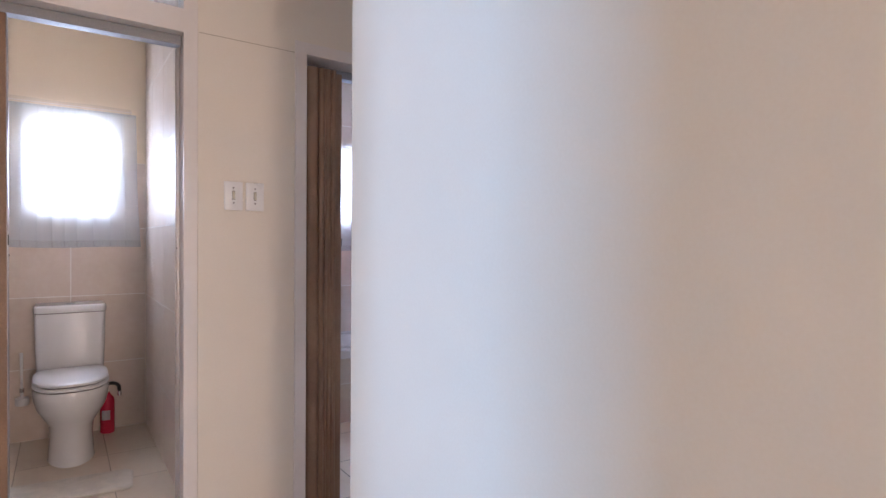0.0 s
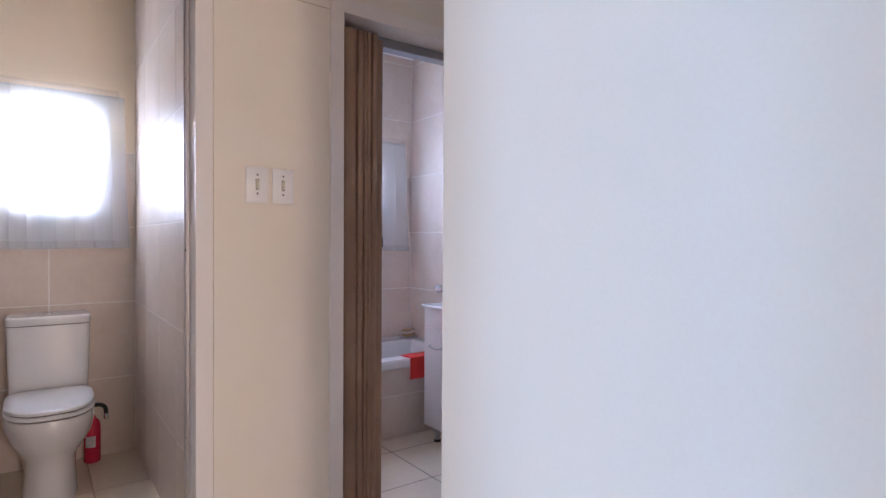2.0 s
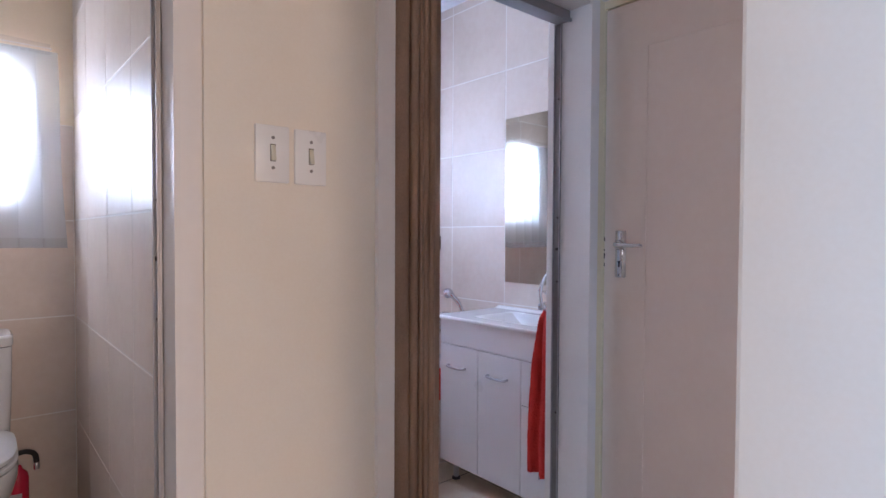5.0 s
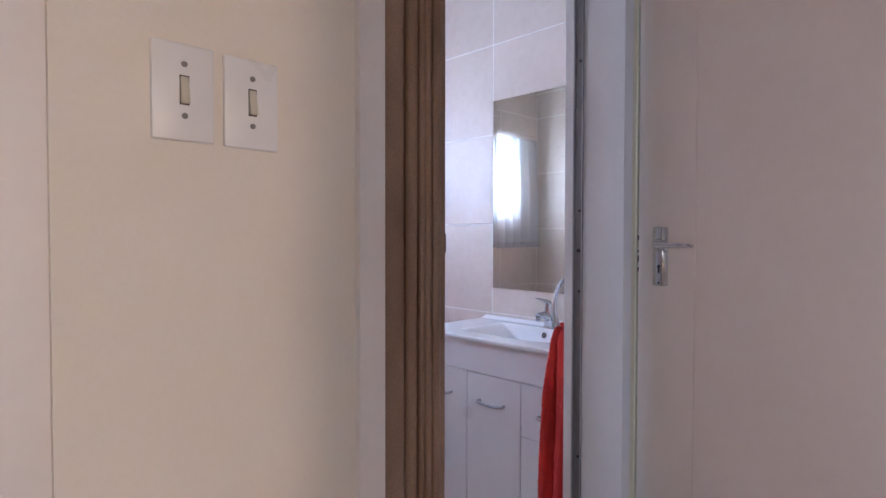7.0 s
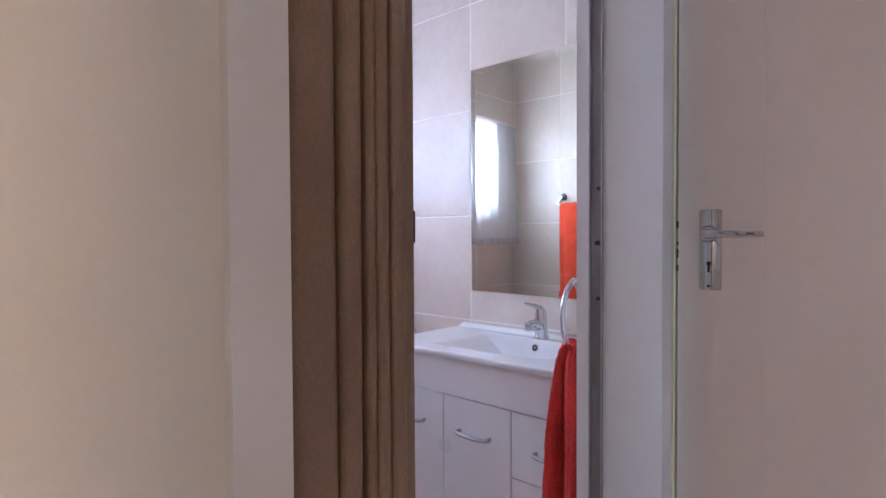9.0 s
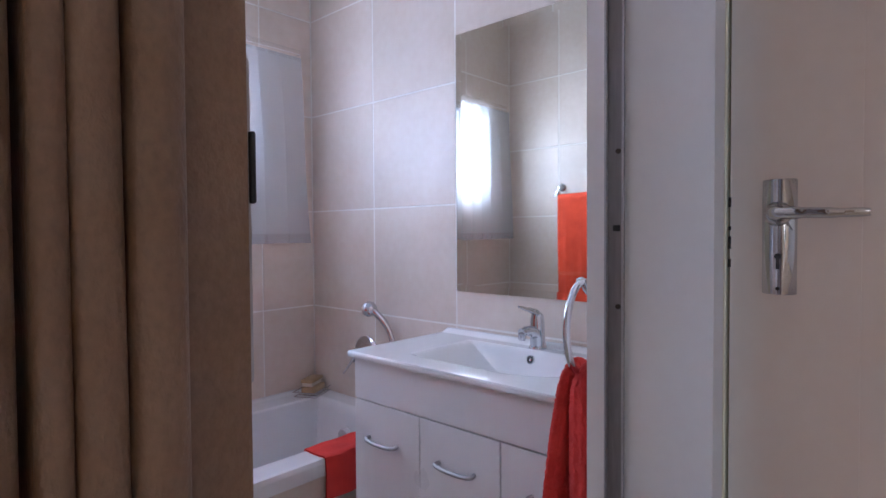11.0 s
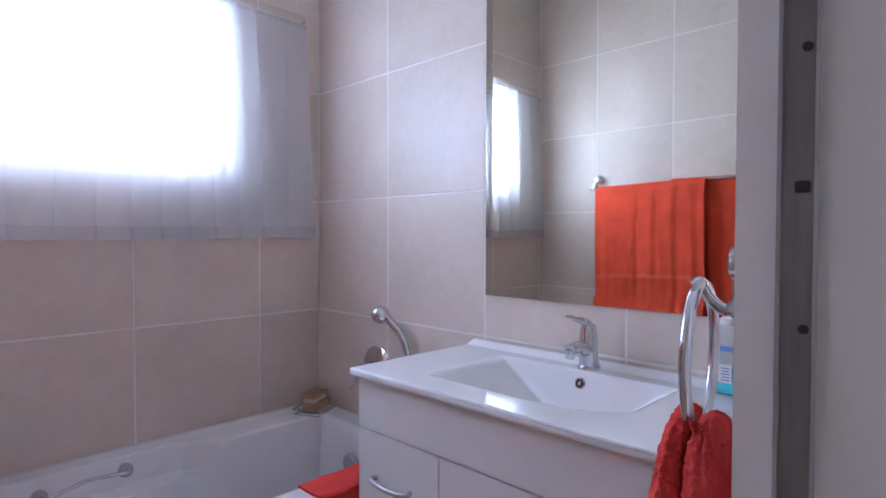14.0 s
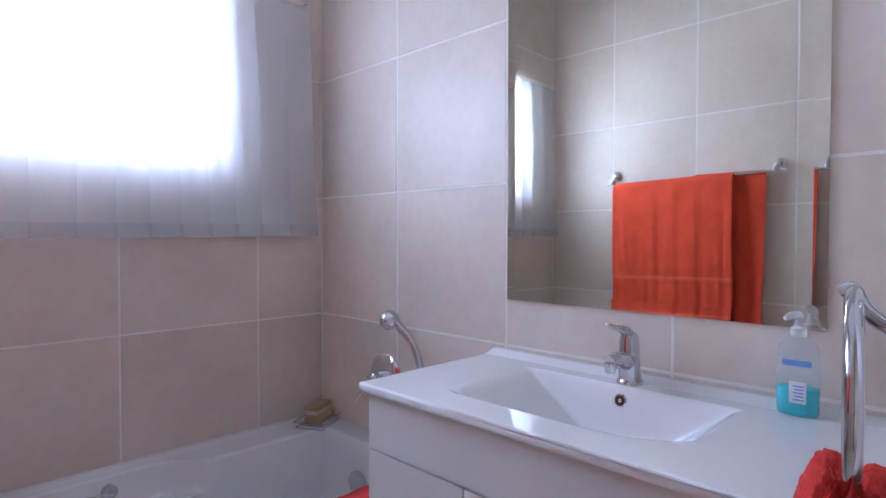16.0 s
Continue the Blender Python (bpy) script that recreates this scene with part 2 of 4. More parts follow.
def sheet(f, nu, nv, thick=0.0, bm=None):
    """A cloth or shell over (u, v) in 0..1; thick metres along the normal."""
    out = bm if bm is not None else bmesh.new()
    g = [[Vector(f(i / nu, j / nv)) for j in range(nv + 1)] for i in range(nu + 1)]

    def normal(i, j):
        du = g[min(i + 1, nu)][j] - g[max(i - 1, 0)][j]
        dv = g[i][min(j + 1, nv)] - g[i][max(j - 1, 0)]
        return du.cross(dv).normalized()

    top = [[out.verts.new(g[i][j]) for j in range(nv + 1)] for i in range(nu + 1)]
    for i in range(nu):
        for j in range(nv):
            out.faces.new((top[i][j], top[i + 1][j], top[i + 1][j + 1], top[i][j + 1]))
    if thick:
        low = [[out.verts.new(g[i][j] - thick * normal(i, j)) for j in range(nv + 1)] for i in range(nu + 1)]
        for i in range(nu):
            for j in range(nv):
                out.faces.new((low[i][j], low[i][j + 1], low[i + 1][j + 1], low[i + 1][j]))
        loop = [(i, 0) for i in range(nu)] + [(nu, j) for j in range(nv)] + [(i, nv) for i in range(nu, 0, -1)] + [(0, j) for j in range(nv, 0, -1)]
        for (a, b), (c, d) in zip(loop, loop[1:] + loop[:1]):
            out.faces.new((top[a][b], low[a][b], low[c][d], top[c][d]))
    return out


def cut(rects, hole):
    """Rectangles (u0, v0, u1, v1) less a hole."""
    out = []
    a0, b0, a1, b1 = hole
    for u0, v0, u1, v1 in rects:
        if a0 >= u1 or a1 <= u0 or b0 >= v1 or b1 <= v0:
            out.append((u0, v0, u1, v1))
            continue
        if u0 < a0:
            out.append((u0, v0, a0, v1))
        if a1 < u1:
            out.append((a1, v0, u1, v1))
        m0, m1 = max(u0, a0), min(u1, a1)
        if v0 < b0:
            out.append((m0, v0, m1, b0))
        if b1 < v1:
            out.append((m0, b1, m1, v1))
    return out


def wall_box(axis, d0, d1, u0, u1, z1, holes=(), z0=0.0):
    """A wall across axis from d0 to d1, along the other axis from u0 to u1, with openings."""
    rects = [(u0, z0, u1, z1)]
    for h in holes:
        rects = cut(rects, h)
    bm = bmesh.new()
    for a, b, c, d in rects:
        if axis == "x":
            box((d0, a, b), (d1, c, d), bm=bm)
        else:
            box((a, d0, b), (c, d1, d), bm=bm)
    return bm


def structure(name, bm, mat, label, category="wall"):
    return tagged(part(name, bm, mat, smooth=False), label, category, kind="structure")


TILE_MESHES = {}


def tile_piece(name, mat, parent, lo, hi, bevel=0.0016):
    size = tuple(round(hi[i] - lo[i], 4) for i in range(3))
    key = (size, mat.name)
    if key not in TILE_MESHES:
        bm = bmesh.new()
        bmesh.ops.create_cube(bm, size=1.0)
        for v in bm.verts:
            v.co = Vector((v.co[i] * size[i] for i in range(3)))
        bmesh.ops.bevel(bm, geom=bm.edges, offset=bevel, segments=1, affect="EDGES")
        me = bpy.data.meshes.new(name)
        bm.to_mesh(me)
        bm.free()
        me.materials.append(mat)
        TILE_MESHES[key] = me
    ob = new(name, TILE_MESHES[key])
    ob.parent = parent
    ob.location = Vector([(lo[i] + hi[i]) / 2 for i in range(3)]) - origin(parent)
    return ob


def tiles(parent, axis, face, back, us, vs, holes=(), mat=None, joint=0.0050, bed_mat=None):
    """Tiles over a grid of joint lines, each 8 mm thick, on a bed of grout 2 mm lower; face is the finished plane, back the wall."""
    s = 1 if face > back else -1
    bed = face - 0.0012 * s
    rects = [(us[0], vs[0], us[-1], vs[-1])]
    for h in holes:
        rects = cut(rects, h)
    bm = bmesh.new()
    for a, b, c, d in rects:
        lo = {"x": (min(bed, back), a, b), "y": (a, min(bed, back), b), "z": (a, b, min(bed, back))}[axis]
        hi = {"x": (max(bed, back), c, d), "y": (c, max(bed, back), d), "z": (c, d, max(bed, back))}[axis]
        box(lo, hi, bm=bm)
    part("grout", bm, bed_mat or (FLOOR_GROUT if axis == "z" else GROUT), parent, smooth=False)
    deep = face - 0.008 * s
    for u0, u1 in zip(us, us[1:]):
        for v0, v1 in zip(vs, vs[1:]):
            rs = [(u0 + joint / 2, v0 + joint / 2, u1 - joint / 2, v1 - joint / 2)]
            for h in holes:
                rs = cut(rs, h)
            for a, b, c, d in rs:
                if c - a < 0.012 or d - b < 0.012:
                    continue
                jit = random.uniform(0, 0.0006) * s
                lo = {"x": (min(face, deep) - jit, a, b), "y": (a, min(face, deep) - jit, b), "z": (a, b, min(face, deep) - jit)}[axis]
                hi = {"x": (max(face, deep) - jit, c, d), "y": (c, max(face, deep) - jit, d), "z": (c, d, max(face, deep) - jit)}[axis]
                tile_piece("tile", mat or TILE, parent, lo, hi)


# ---- large structure ----
H = 2.75                       # ceiling height
SLOPE, X0, Y0 = 0.05, 1.09, 2.475


def hall_y(x):
    """South face of the slightly skewed wall between the hall and the wet rooms."""
    return Y0 + SLOPE * (x - X0)


def hall_piece(x0, x1, z0, z1, front=0.0, back=2.684, bm=None):
    return extrude_plan([(x0, hall_y(x0) + front), (x1, hall_y(x1) + front), (x1, back), (x0, back)], z0, z1, bm)


floor = structure("floor", box((-3.2, -3.0, -0.12), (3.2, 4.75, -0.010)), FLOOR_GROUT, "beige ceramic tile floor with dark grout", "floor")
ceiling = structure("ceiling", box((-3.2, -3.0, H), (3.2, 4.75, H + 0.1)), CEILING_PAINT, "flat white painted ceiling", "ceiling")

T_L, T_R, B_L, B_R, HEAD = 0.172, 0.873, 1.343, 2.152, 2.03   # clear openings of the two doorways
FW = 0.048                                                     # face width of the door frames

T_BACK, B_BACK = 2.588, 2.684                                  # room side of the wall at the toilet and at the bathroom
bm = bmesh.new()
for a, b, z0, z1, back in ((-0.8, T_L - FW, 0, H, T_BACK), (T_R + FW, 0.9895, 0, H, T_BACK), (0.9895, B_L - FW, 0, H, B_BACK), (B_R + FW, 2.95, 0, H, B_BACK),
                           (T_L - FW, T_R + FW, 2.46, H, T_BACK), (B_L - FW, B_R + FW, HEAD + FW, H, B_BACK)):
    hall_piece(a, b, z0, z1, back=back, bm=bm)
wall_hall_north = structure("wall_hall_north", bm, CREAM, "cream painted plaster wall with two doorways and light switches")

wall_exterior = structure("wall_exterior", wall_box("y", 4.545, 4.75, -0.3, 3.2, H, ((0.375, 1.451, 0.750, 1.970), (1.65, 1.436, 2.506, 1.99))),
                          PEACH, "cream plaster outer wall with two small windows")
wall_bath_east = structure("wall_bath_east", wall_box("x", 2.935, 3.15, 2.684, 4.545, H), CREAM, "tiled bathroom wall behind the vanity and mirror")
wall_wet_divider = structure("wall_wet_divider", wall_box("x", 0.99, 1.315, 2.684, 4.545, H), CREAM, "tiled wall between toilet and bathroom")
wall_toilet_west = structure("wall_toilet_west", wall_box("x", -0.3, -0.02, T_BACK, 4.545, H), CREAM, "tiled side wall of the toilet room")
wall_hall_near = structure("wall_hall_near", box((1.163, -2.9, 0), (1.33, 1.657, H), 0.006), CREAM, "smooth painted hall wall with a crisp corner")
wall_hall_return = structure("wall_hall_return", wall_box("y", 1.50, 1.652, 1.33, 2.40, H), CREAM, "short return wall beside the white door")
D0, D1 = 1.705, 2.524          # the white door in the hall's east wall
wall_hall_east = structure("wall_hall_east", wall_box("x", 2.262, 2.40, 1.652, 2.531, H, ((D0 - 0.03, 0, D1 + 0.02, 2.06),)), CREAM, "cream wall round the white door")
# unseen wall; its two openings are cut to bound the added west lamps
wall_hall_west = structure("wall_hall_west", wall_box("x", -0.80, -0.65, -2.9, 2.385, H, ((1.235, 0, 1.85, 2.1), (-0.235, 0, 0.29, 2.1))), CREAM, "unseen cream hall wall with openings that shape the side light")
wall_south = structure("wall_south", wall_box("y", -2.9, -2.75, -3.2, 1.163, H, ((-0.35, 0, 1.05, 2.3),)), CREAM, "cream end wall of the hall")
wall_west_room = structure("wall_west_room", wall_box("x", -3.2, -3.05, -2.75, 3.0, H, ((1.4, 0.75, 2.5, 2.15),)), CREAM, "cream wall of the next room")
wall_west_room_north = structure("wall_west_room_north", wall_box("y", 3.0, 3.15, -3.05, -0.30, H), CREAM, "plain cream wall of the next room")
wall_closet = structure("wall_closet", wall_box("x", 2.40, 2.55, 1.5, 2.53, H), CREAM, "plain wall behind the white door")


# ---- door frames, tracks and folding doors ----
def door_frame(name, left, right, head, label, front, back, rail, metal, transom=None):
    """Two jambs and a head; front is the step out of the wall's hall face, back the room side, rail where the track hangs."""
    f = thing(name, ((left + right) / 2, hall_y((left + right) / 2), 0), label, "door frame", kind="structure")
    for a, b in ((left - FW, left), (right, right + FW)):
        part("jamb", extrude_plan([(a, hall_y(a) + front), (b, hall_y(b) + front), (b, back), (a, back)], 0, (transom or head + FW)), WHITE_PAINT, f, smooth=False)
    part("head", hall_piece(left, right, head, head + (0.085 if transom else FW), front, back), WHITE_PAINT, f, smooth=False)
    if transom:
        part("head", hall_piece(left, right, transom - FW, transom, front, back), WHITE_PAINT, f, smooth=False)
        pane = part("pane", box((left, 2.55, head + 0.085), (right, 2.554, transom - FW)), PANE, f, smooth=False)
        pane.visible_shadow = False
    # aluminium track under the head and catch strip on the right jamb
    part("track", box((left + 0.002, rail - 0.034, head - 0.036), (right - 0.002, rail + 0.021, head - 0.001), 0.003), TRACK, f, "grey aluminium door track", smooth=False)
    part("track_lip", box((left + 0.002, rail - 0.040, head - 0.039), (right - 0.002, rail - 0.034, head - 0.028), 0.001), TRACK, f, smooth=False)
    strip = part("catch_strip", box((right - 0.008, rail, 0), (right - 0.0005, rail + 0.026, head - 0.036), 0.002), metal, f, "aluminium catch strip with screws", smooth=False)
    part("strip_lip", box((right - 0.013, rail + 0.023, 0), (right - 0.008, rail + 0.026, head - 0.036)), ALUMINIUM, strip, smooth=False)
    part("strip_lip", box((right - 0.011, rail - 0.002, 0), (right - 0.008, rail + 0.001, head - 0.036)), ALUMINIUM, strip, smooth=False)
    for z in (0.28, 0.66, 1.115, 1.335, 1.74):
        part("screw", lathe([(0.0035, -0.0105), (0.0035, -0.0085), (0.0038, -0.008)], (right, rail + 0.007, z), "x", 10), GAP, strip)
    part("catch", box((right - 0.012, rail + 0.004, 1.222), (right - 0.007, rail + 0.014, 1.231), 0.0015), DARK, strip)
    return f


frame_toilet = door_frame("door_frame_toilet", T_L, T_R, HEAD - 0.01, "white painted door frame with a fanlight above", 0.010, T_BACK + 0.004, 2.548, ALUMINIUM, 2.46)
frame_bath = door_frame("door_frame_bathroom", B_L, B_R, HEAD, "white painted door frame with aluminium track", -0.012, 2.694, 2.634, STRIP)


def concertina(left, y_front, group, post):
    d = thing("folding_door", (left + 0.07, y_front + 0.07, 0.0), "brown vinyl concertina door folded back against the jamb", "folding door", group)
    edges = (0.003, 0.055, 0.079, 0.091, 0.109, 0.131)
    for i, (a, b) in enumerate(zip(edges, edges[1:])):
        w = (b - a) / 2 - 0.0006
        cx, y0 = left + (a + b) / 2, y_front + (0.004 if i == 0 else random.uniform(0, 0.004))
        bulge = 0.014 if i == 0 else min(w, 0.010)
        prof = [(cx + w * math.sin(t), y0 + bulge * (1 - math.cos(t))) for t in np.linspace(-math.pi / 2, math.pi / 2, 11)]
        prof += [(cx + w * 0.92, y_front + 0.125), (cx, y_front + 0.132), (cx - w * 0.92, y_front + 0.125)]
        rings = []
        for k in range(13):
            z = 0.012 + (HEAD - 0.05) * k / 12
            wob = 0.0012 * math.sin(3.1 * z + i * 2.0)
            rings.append([(x + wob, y, z) for x, y in prof])
        part("fold_panel", loft(rings), VINYL, d)
    # lead post with its closing edge and latch
    px = left + 0.1325
    ex, ey = px + post[0], y_front + post[1]
    part("lead_post", box((px, ey, 0.012), (ex, ey + 0.075, HEAD - 0.04), 0.004), VINYL, d, "brown lead post")
    part("post_trim", box((ex - 0.002, ey + 0.012, 0.012), (ex + 0.002, ey + 0.066, HEAD - 0.04), 0.001), ALUMINIUM, d, "grey metal closing edge")
    latch = part("latch_plate", box((ex - 0.012, ey + 0.007, 1.150), (ex + 0.0042, ey + 0.013, 1.305), 0.0020), SATIN, d, "grey metal latch plate")
    part("latch_grip", box((ex + 0.0025, ey + 0.005, 1.236), (ex + 0.0055, ey + 0.012, 1.270), 0.001), DARK, latch)
    part("key_rose", lathe([(0.0065, 0.0), (0.0065, 0.0030), (0.005, 0.0035)], (ex + 0.002, ey + 0.024, 1.203), "x", 18), CHROME, latch)
    part("keyhole", lathe([(0.0028, 0.003), (0.0028, 0.0042)], (ex + 0.002, ey + 0.024, 1.203), "x", 12), DARK, latch)
    return d


concertina(B_L + 0.010, 2.492, "folding doors of the wet rooms", (0.0385, 0.037))
concertina(T_L, 2.452, "folding doors of the wet rooms", (0.0505, 0.064))

# ---- light switches ----
def light_switch(x0, x1, z0, z1):
    cx, y = (x0 + x1) / 2, hall_y((x0 + x1) / 2)
    s = thing("light_switch", (cx, y, z0), "white plastic light switch plate on the cream wall", "light switch", "switches by the bathroom door")
    plate = part("plate", box((x0, y - 0.007, z0), (x1, y + 0.0015, z1), 0.003), PLASTIC, s)
    w, mz = 0.0045, (z0 + z1) / 2 + 0.002
    part("rocker_slot", box((cx - w - 0.0007, y - 0.0076, mz - 0.0165), (cx + w + 0.0007, y - 0.004, mz + 0.0165)), GAP, plate, smooth=False)
    b = box((cx - w, y - 0.012, mz - 0.0152), (cx + w, y - 0.006, mz + 0.0152), 0.0014)
    for v in b.verts:
        if v.co.y < y - 0.010:
            v.co.y += 0.003 * (v.co.z - mz) / 0.015
    part("rocker", b, ROCKER, plate, "cream rocker")
    for dz in (0.029, -0.029):
        part("screw", lathe([(0.0034, -0.0085), (0.0034, -0.0072), (0.002, -0.007)], (cx, y, mz + dz), "y", 12), STRIP, plate)


crack = box((0.924, hall_y(1.12) - 0.0012, 2.0265), (1.300, hall_y(1.12) + 0.010, 2.0285))
for v in crack.verts:
    v.co.y += hall_y(v.co.x) - hall_y(1.12)
    v.co.z += 0.0035 * (v.co.x - 0.924) / 0.376
part("plaster_crack", crack, GAP_PALE, wall_hall_north, "hairline crack in the plaster", smooth=False)
light_switch(1.014, 1.083, 1.373, 1.483)
light_switch(1.096, 1.166, 1.373, 1.483)

# ---- white door in the hall ----
door = thing("door_1", (2.25, (D0 + D1) / 2, 0), "closed off-white painted door with a chrome lever handle", "door", kind="structure")
bm = bmesh.new()
for y0, y1, z0, z1, x in ((D0, D0 + 0.15, 0.006, 2.03, 2.25), (D1 - 0.15, D1, 0.006, 2.03, 2.25), (D0 + 0.15, D1 - 0.15, 0.006, 0.20, 2.25),
                          (D0 + 0.15, D1 - 0.15, 1.88, 2.03, 2.25)):
    box((x, y0, z0), (x + 0.04, y1, z1), bm=bm)
part("door_leaf", bm, DOOR_PAINT, door, smooth=False)
part("door_panel", box((2.2535, D0 + 0.149, 0.199), (2.285, D1 - 0.149, 1.881), 0.001), DOOR_PAINT, door, smooth=False)
part("jamb", box((2.244, D1 + 0.0035, 0), (2.30, D1 + 0.024, 2.06), 0.002), YELLOW_CREAM, door, smooth=False)
part("jamb", box((2.244, D0 - 0.035, 0), (2.30, D0 - 0.0035, 2.06), 0.002), YELLOW_CREAM, door, smooth=False)
part("head", box((2.244, D0 - 0.035, 2.034), (2.30, D1 + 0.024, 2.062), 0.002), YELLOW_CREAM, door, smooth=False)
# stop coloured dark, which puts the door gap's shade into it
part("dark_stop", box((2.286, D1 - 0.012, 0), (2.31, D1 + 0.004, 2.04)), GAP, door, smooth=False)
for z, h in ((1.262, 0.014), (1.205, 0.018), (1.176, 0.012), (1.225, 0.006)):
    part("paint_chip", box((2.2495, D1 - 0.0015, z - h / 2), (2.2520, D1 + 0.0025, z + h / 2), 0.0007), GAP, door, "dark chipped paint at the latch")

strip = hall_piece(B_R + FW + 0.0005, 2.2495, 0, 2.06, -0.003, 2.53)
part("architrave", strip, YELLOW_CREAM, door, "yellowish cream painted trim", smooth=False)
lock = part("lock_plate", bmesh.new(), CHROME, door, "chrome lock plate")
prof = []
for t in np.linspace(-1, 1, 13):
    prof.append((2.2505 - 0.0085 * (1 - abs(t) ** 3.2) - 0.001, 2.463 + 0.0205 * t))
bm = extrude_plan(prof + [(2.252, 2.484), (2.252, 2.442)], 1.136, 1.290)
bmesh.ops.bevel(bm, geom=[e for e in bm.edges if abs(e.verts[0].co.z - e.verts[1].co.z) < 1e-5 and min(e.verts[0].co.x, e.verts[1].co.x) < 2.25], offset=0.0015, segments=2, affect="EDGES")
me = lock.data
bmesh.ops.translate(bm, verts=bm.verts, vec=-origin(door))
for f in bm.faces:
    f.smooth = True
bm.to_mesh(me)
bm.free()
lever = part("lever", tube(arc([(2.241, 2.463, 1.2435), (2.222, 2.463, 1.2435), (2.212, 2.456, 1.2435), (2.208, 2.435, 1.2435), (2.207, 2.40, 1.2425), (2.208, 2.362, 1.2425)], 5),
                           [0.0115] * 6 + [0.0105] * 5 + [0.009] * 5 + [0.0075] * 5 + [0.0062] * 4 + [0.005], 14, flat=0.75), CHROME, lock)
part("lever_rose", lathe([(0.0165, 0.002), (0.0165, -0.004), (0.0125, -0.009)], (2.242, 2.463, 1.2435), "x", 24), CHROME, lock)
part("keyhole", lathe([(0.0042, -0.0006), (0.0042, 0.001)], (2.2405, 2.463, 1.187), "x", 14, bm=box((2.2398, 2.461, 1.170), (2.2415, 2.465, 1.187))), DARK, lock)
for y, z in ((2.477, 1.281), (2.449, 1.281), (2.463, 1.144)):
    part("screw", lathe([(0.0026, -0.0008), (0.0026, 0.002)], (2.2465 if z > 1.2 else 2.2412, y, z), "x", 10), GAP, lock)

# ---- windows and net curtains ----
def window(name, x0, x1, z0, z1, label):
    w = thing(name, ((x0 + x1) / 2, 4.66, z0), label, "window", kind="structure")
    fr = part("window_frame", box((x0, 4.575, z0), (x0 + 0.03, 4.615, z1), 0.002), WHITE_PAINT, w, smooth=False)
    for lo, hi in (((x1 - 0.03, 4.575, z0), (x1, 4.615, z1)), ((x0 + 0.03, 4.575, z0), (x1 - 0.03, 4.615, z0 + 0.03)),
                   ((x0 + 0.03, 4.575, z1 - 0.03), (x1 - 0.03, 4.615, z1))):
        part("frame_bar", box(lo, hi, 0.002), WHITE_PAINT, fr, smooth=False)
    pane = part("pane", box((x0 + 0.03, 4.593, z0 + 0.03), (x1 - 0.03, 4.597, z1 - 0.03)), PANE, w, smooth=False)
    pane.visible_shadow = False
    part("window_sill", box((x0 + 0.001, 4.530, z0 - 0.012), (x1 - 0.001, 4.575, z0 + 0.001), 0.002), WHITE_PAINT, w, smooth=False)


window("window_1", 1.65, 2.506, 1.436, 1.99, "small bathroom window filled with white daylight")
window("window_2", 0.375, 0.750, 1.451, 1.970, "small toilet window filled with white daylight")


def net_curtain(x0, x1, z0, z1, y, folds, seed, label, flare=0.03, net=None):
    rng = random.Random(seed)
    c = thing("net_curtain", ((x0 + x1) / 2, y, z1), label, "curtain", "net curtains")
    phase = [rng.uniform(0, 6.28) for _ in range(4)]

    def cloth(u, v):
        # v 0 at the top, 1 at the hem; the pleats fold over themselves and open a little downwards
        wide = x1 - x0
        phi = 2 * math.pi * folds * u + phase[1] + 1.3 * math.sin(5 * u + phase[2]) + 0.7 * math.sin(13 * u + phase[3])
        lap = wide / folds * (0.52 + 0.14 * math.sin(8 * u + phase[0]))
        x = x0 + wide * u + lap * math.sin(phi) * (0.75 + 0.25 * v) + flare * v * (2 * u - 1) + 0.004 * math.sin(6 * v + 20 * u)
        edge = min(1.0, 12 * u, 12 * (1 - u))
        return (x, y - (0.003 + 0.009 * min(1, 2.5 * v)) * math.cos(phi) * edge, z1 - 0.035 - (z1 - 0.035 - z0) * v + 0.004 * math.sin(7 * u + phase[0]) * v)

    part("net", sheet(cloth, 420, 16), net or SHEER, c, "sheer white net")

    def hem(u, v):
        p = cloth(u, 1.0 - 0.05 * v)
        return (p[0], p[1] - 0.0015, p[2])

    part("hem", sheet(hem, 420, 2), NET_HEM, c)

    def header(u, v):
        x = x0 + (x1 - x0) * u
        return (x, y - 0.006 - 0.004 * math.sin(150 * u + 2 * math.sin(13 * u)) * (0.4 + v), z1 - 0.05 * v + 0.003 * math.sin(11 * u))

    part("gathered_header", sheet(header, 320, 4), NET_HEM, c, "gathered header tape")
    part("curtain_wire", tube([(x0 - 0.005, y + 0.001, z1 - 0.02), (x1 + 0.005, y + 0.001, z1 - 0.02)], 0.002, 6), WHITE_PAINT, c)
    for x in (x0 - 0.005, x1 + 0.005):
        part("hook", tube([(x, y, z1 - 0.02), (x, 4.545, z1 - 0.018)], 0.0018, 6), SATIN, c)


net_curtain(1.43, 2.832, 1.177, 2.049, 4.476, 15, 3, "sheer white net curtain over the bright bathroom window")
net_curtain(0.185, 0.885, 1.205, 2.122, 4.500, 9, 7, "sheer white net curtain over the bright toilet window", 0.022, SHEER_FINE)

# ---- bathroom tiles' setting ----
def wall_grid(z_top=2.70):
    return [0.0, 0.005 + 0.44, 0.885, 1.325, 1.765, 2.205, 2.645, z_top]


skirt_z = wall_grid()
BATH_W, BATH_E, BATH_N, BATH_S = 1.335, 2.92, 4.517, 2.692

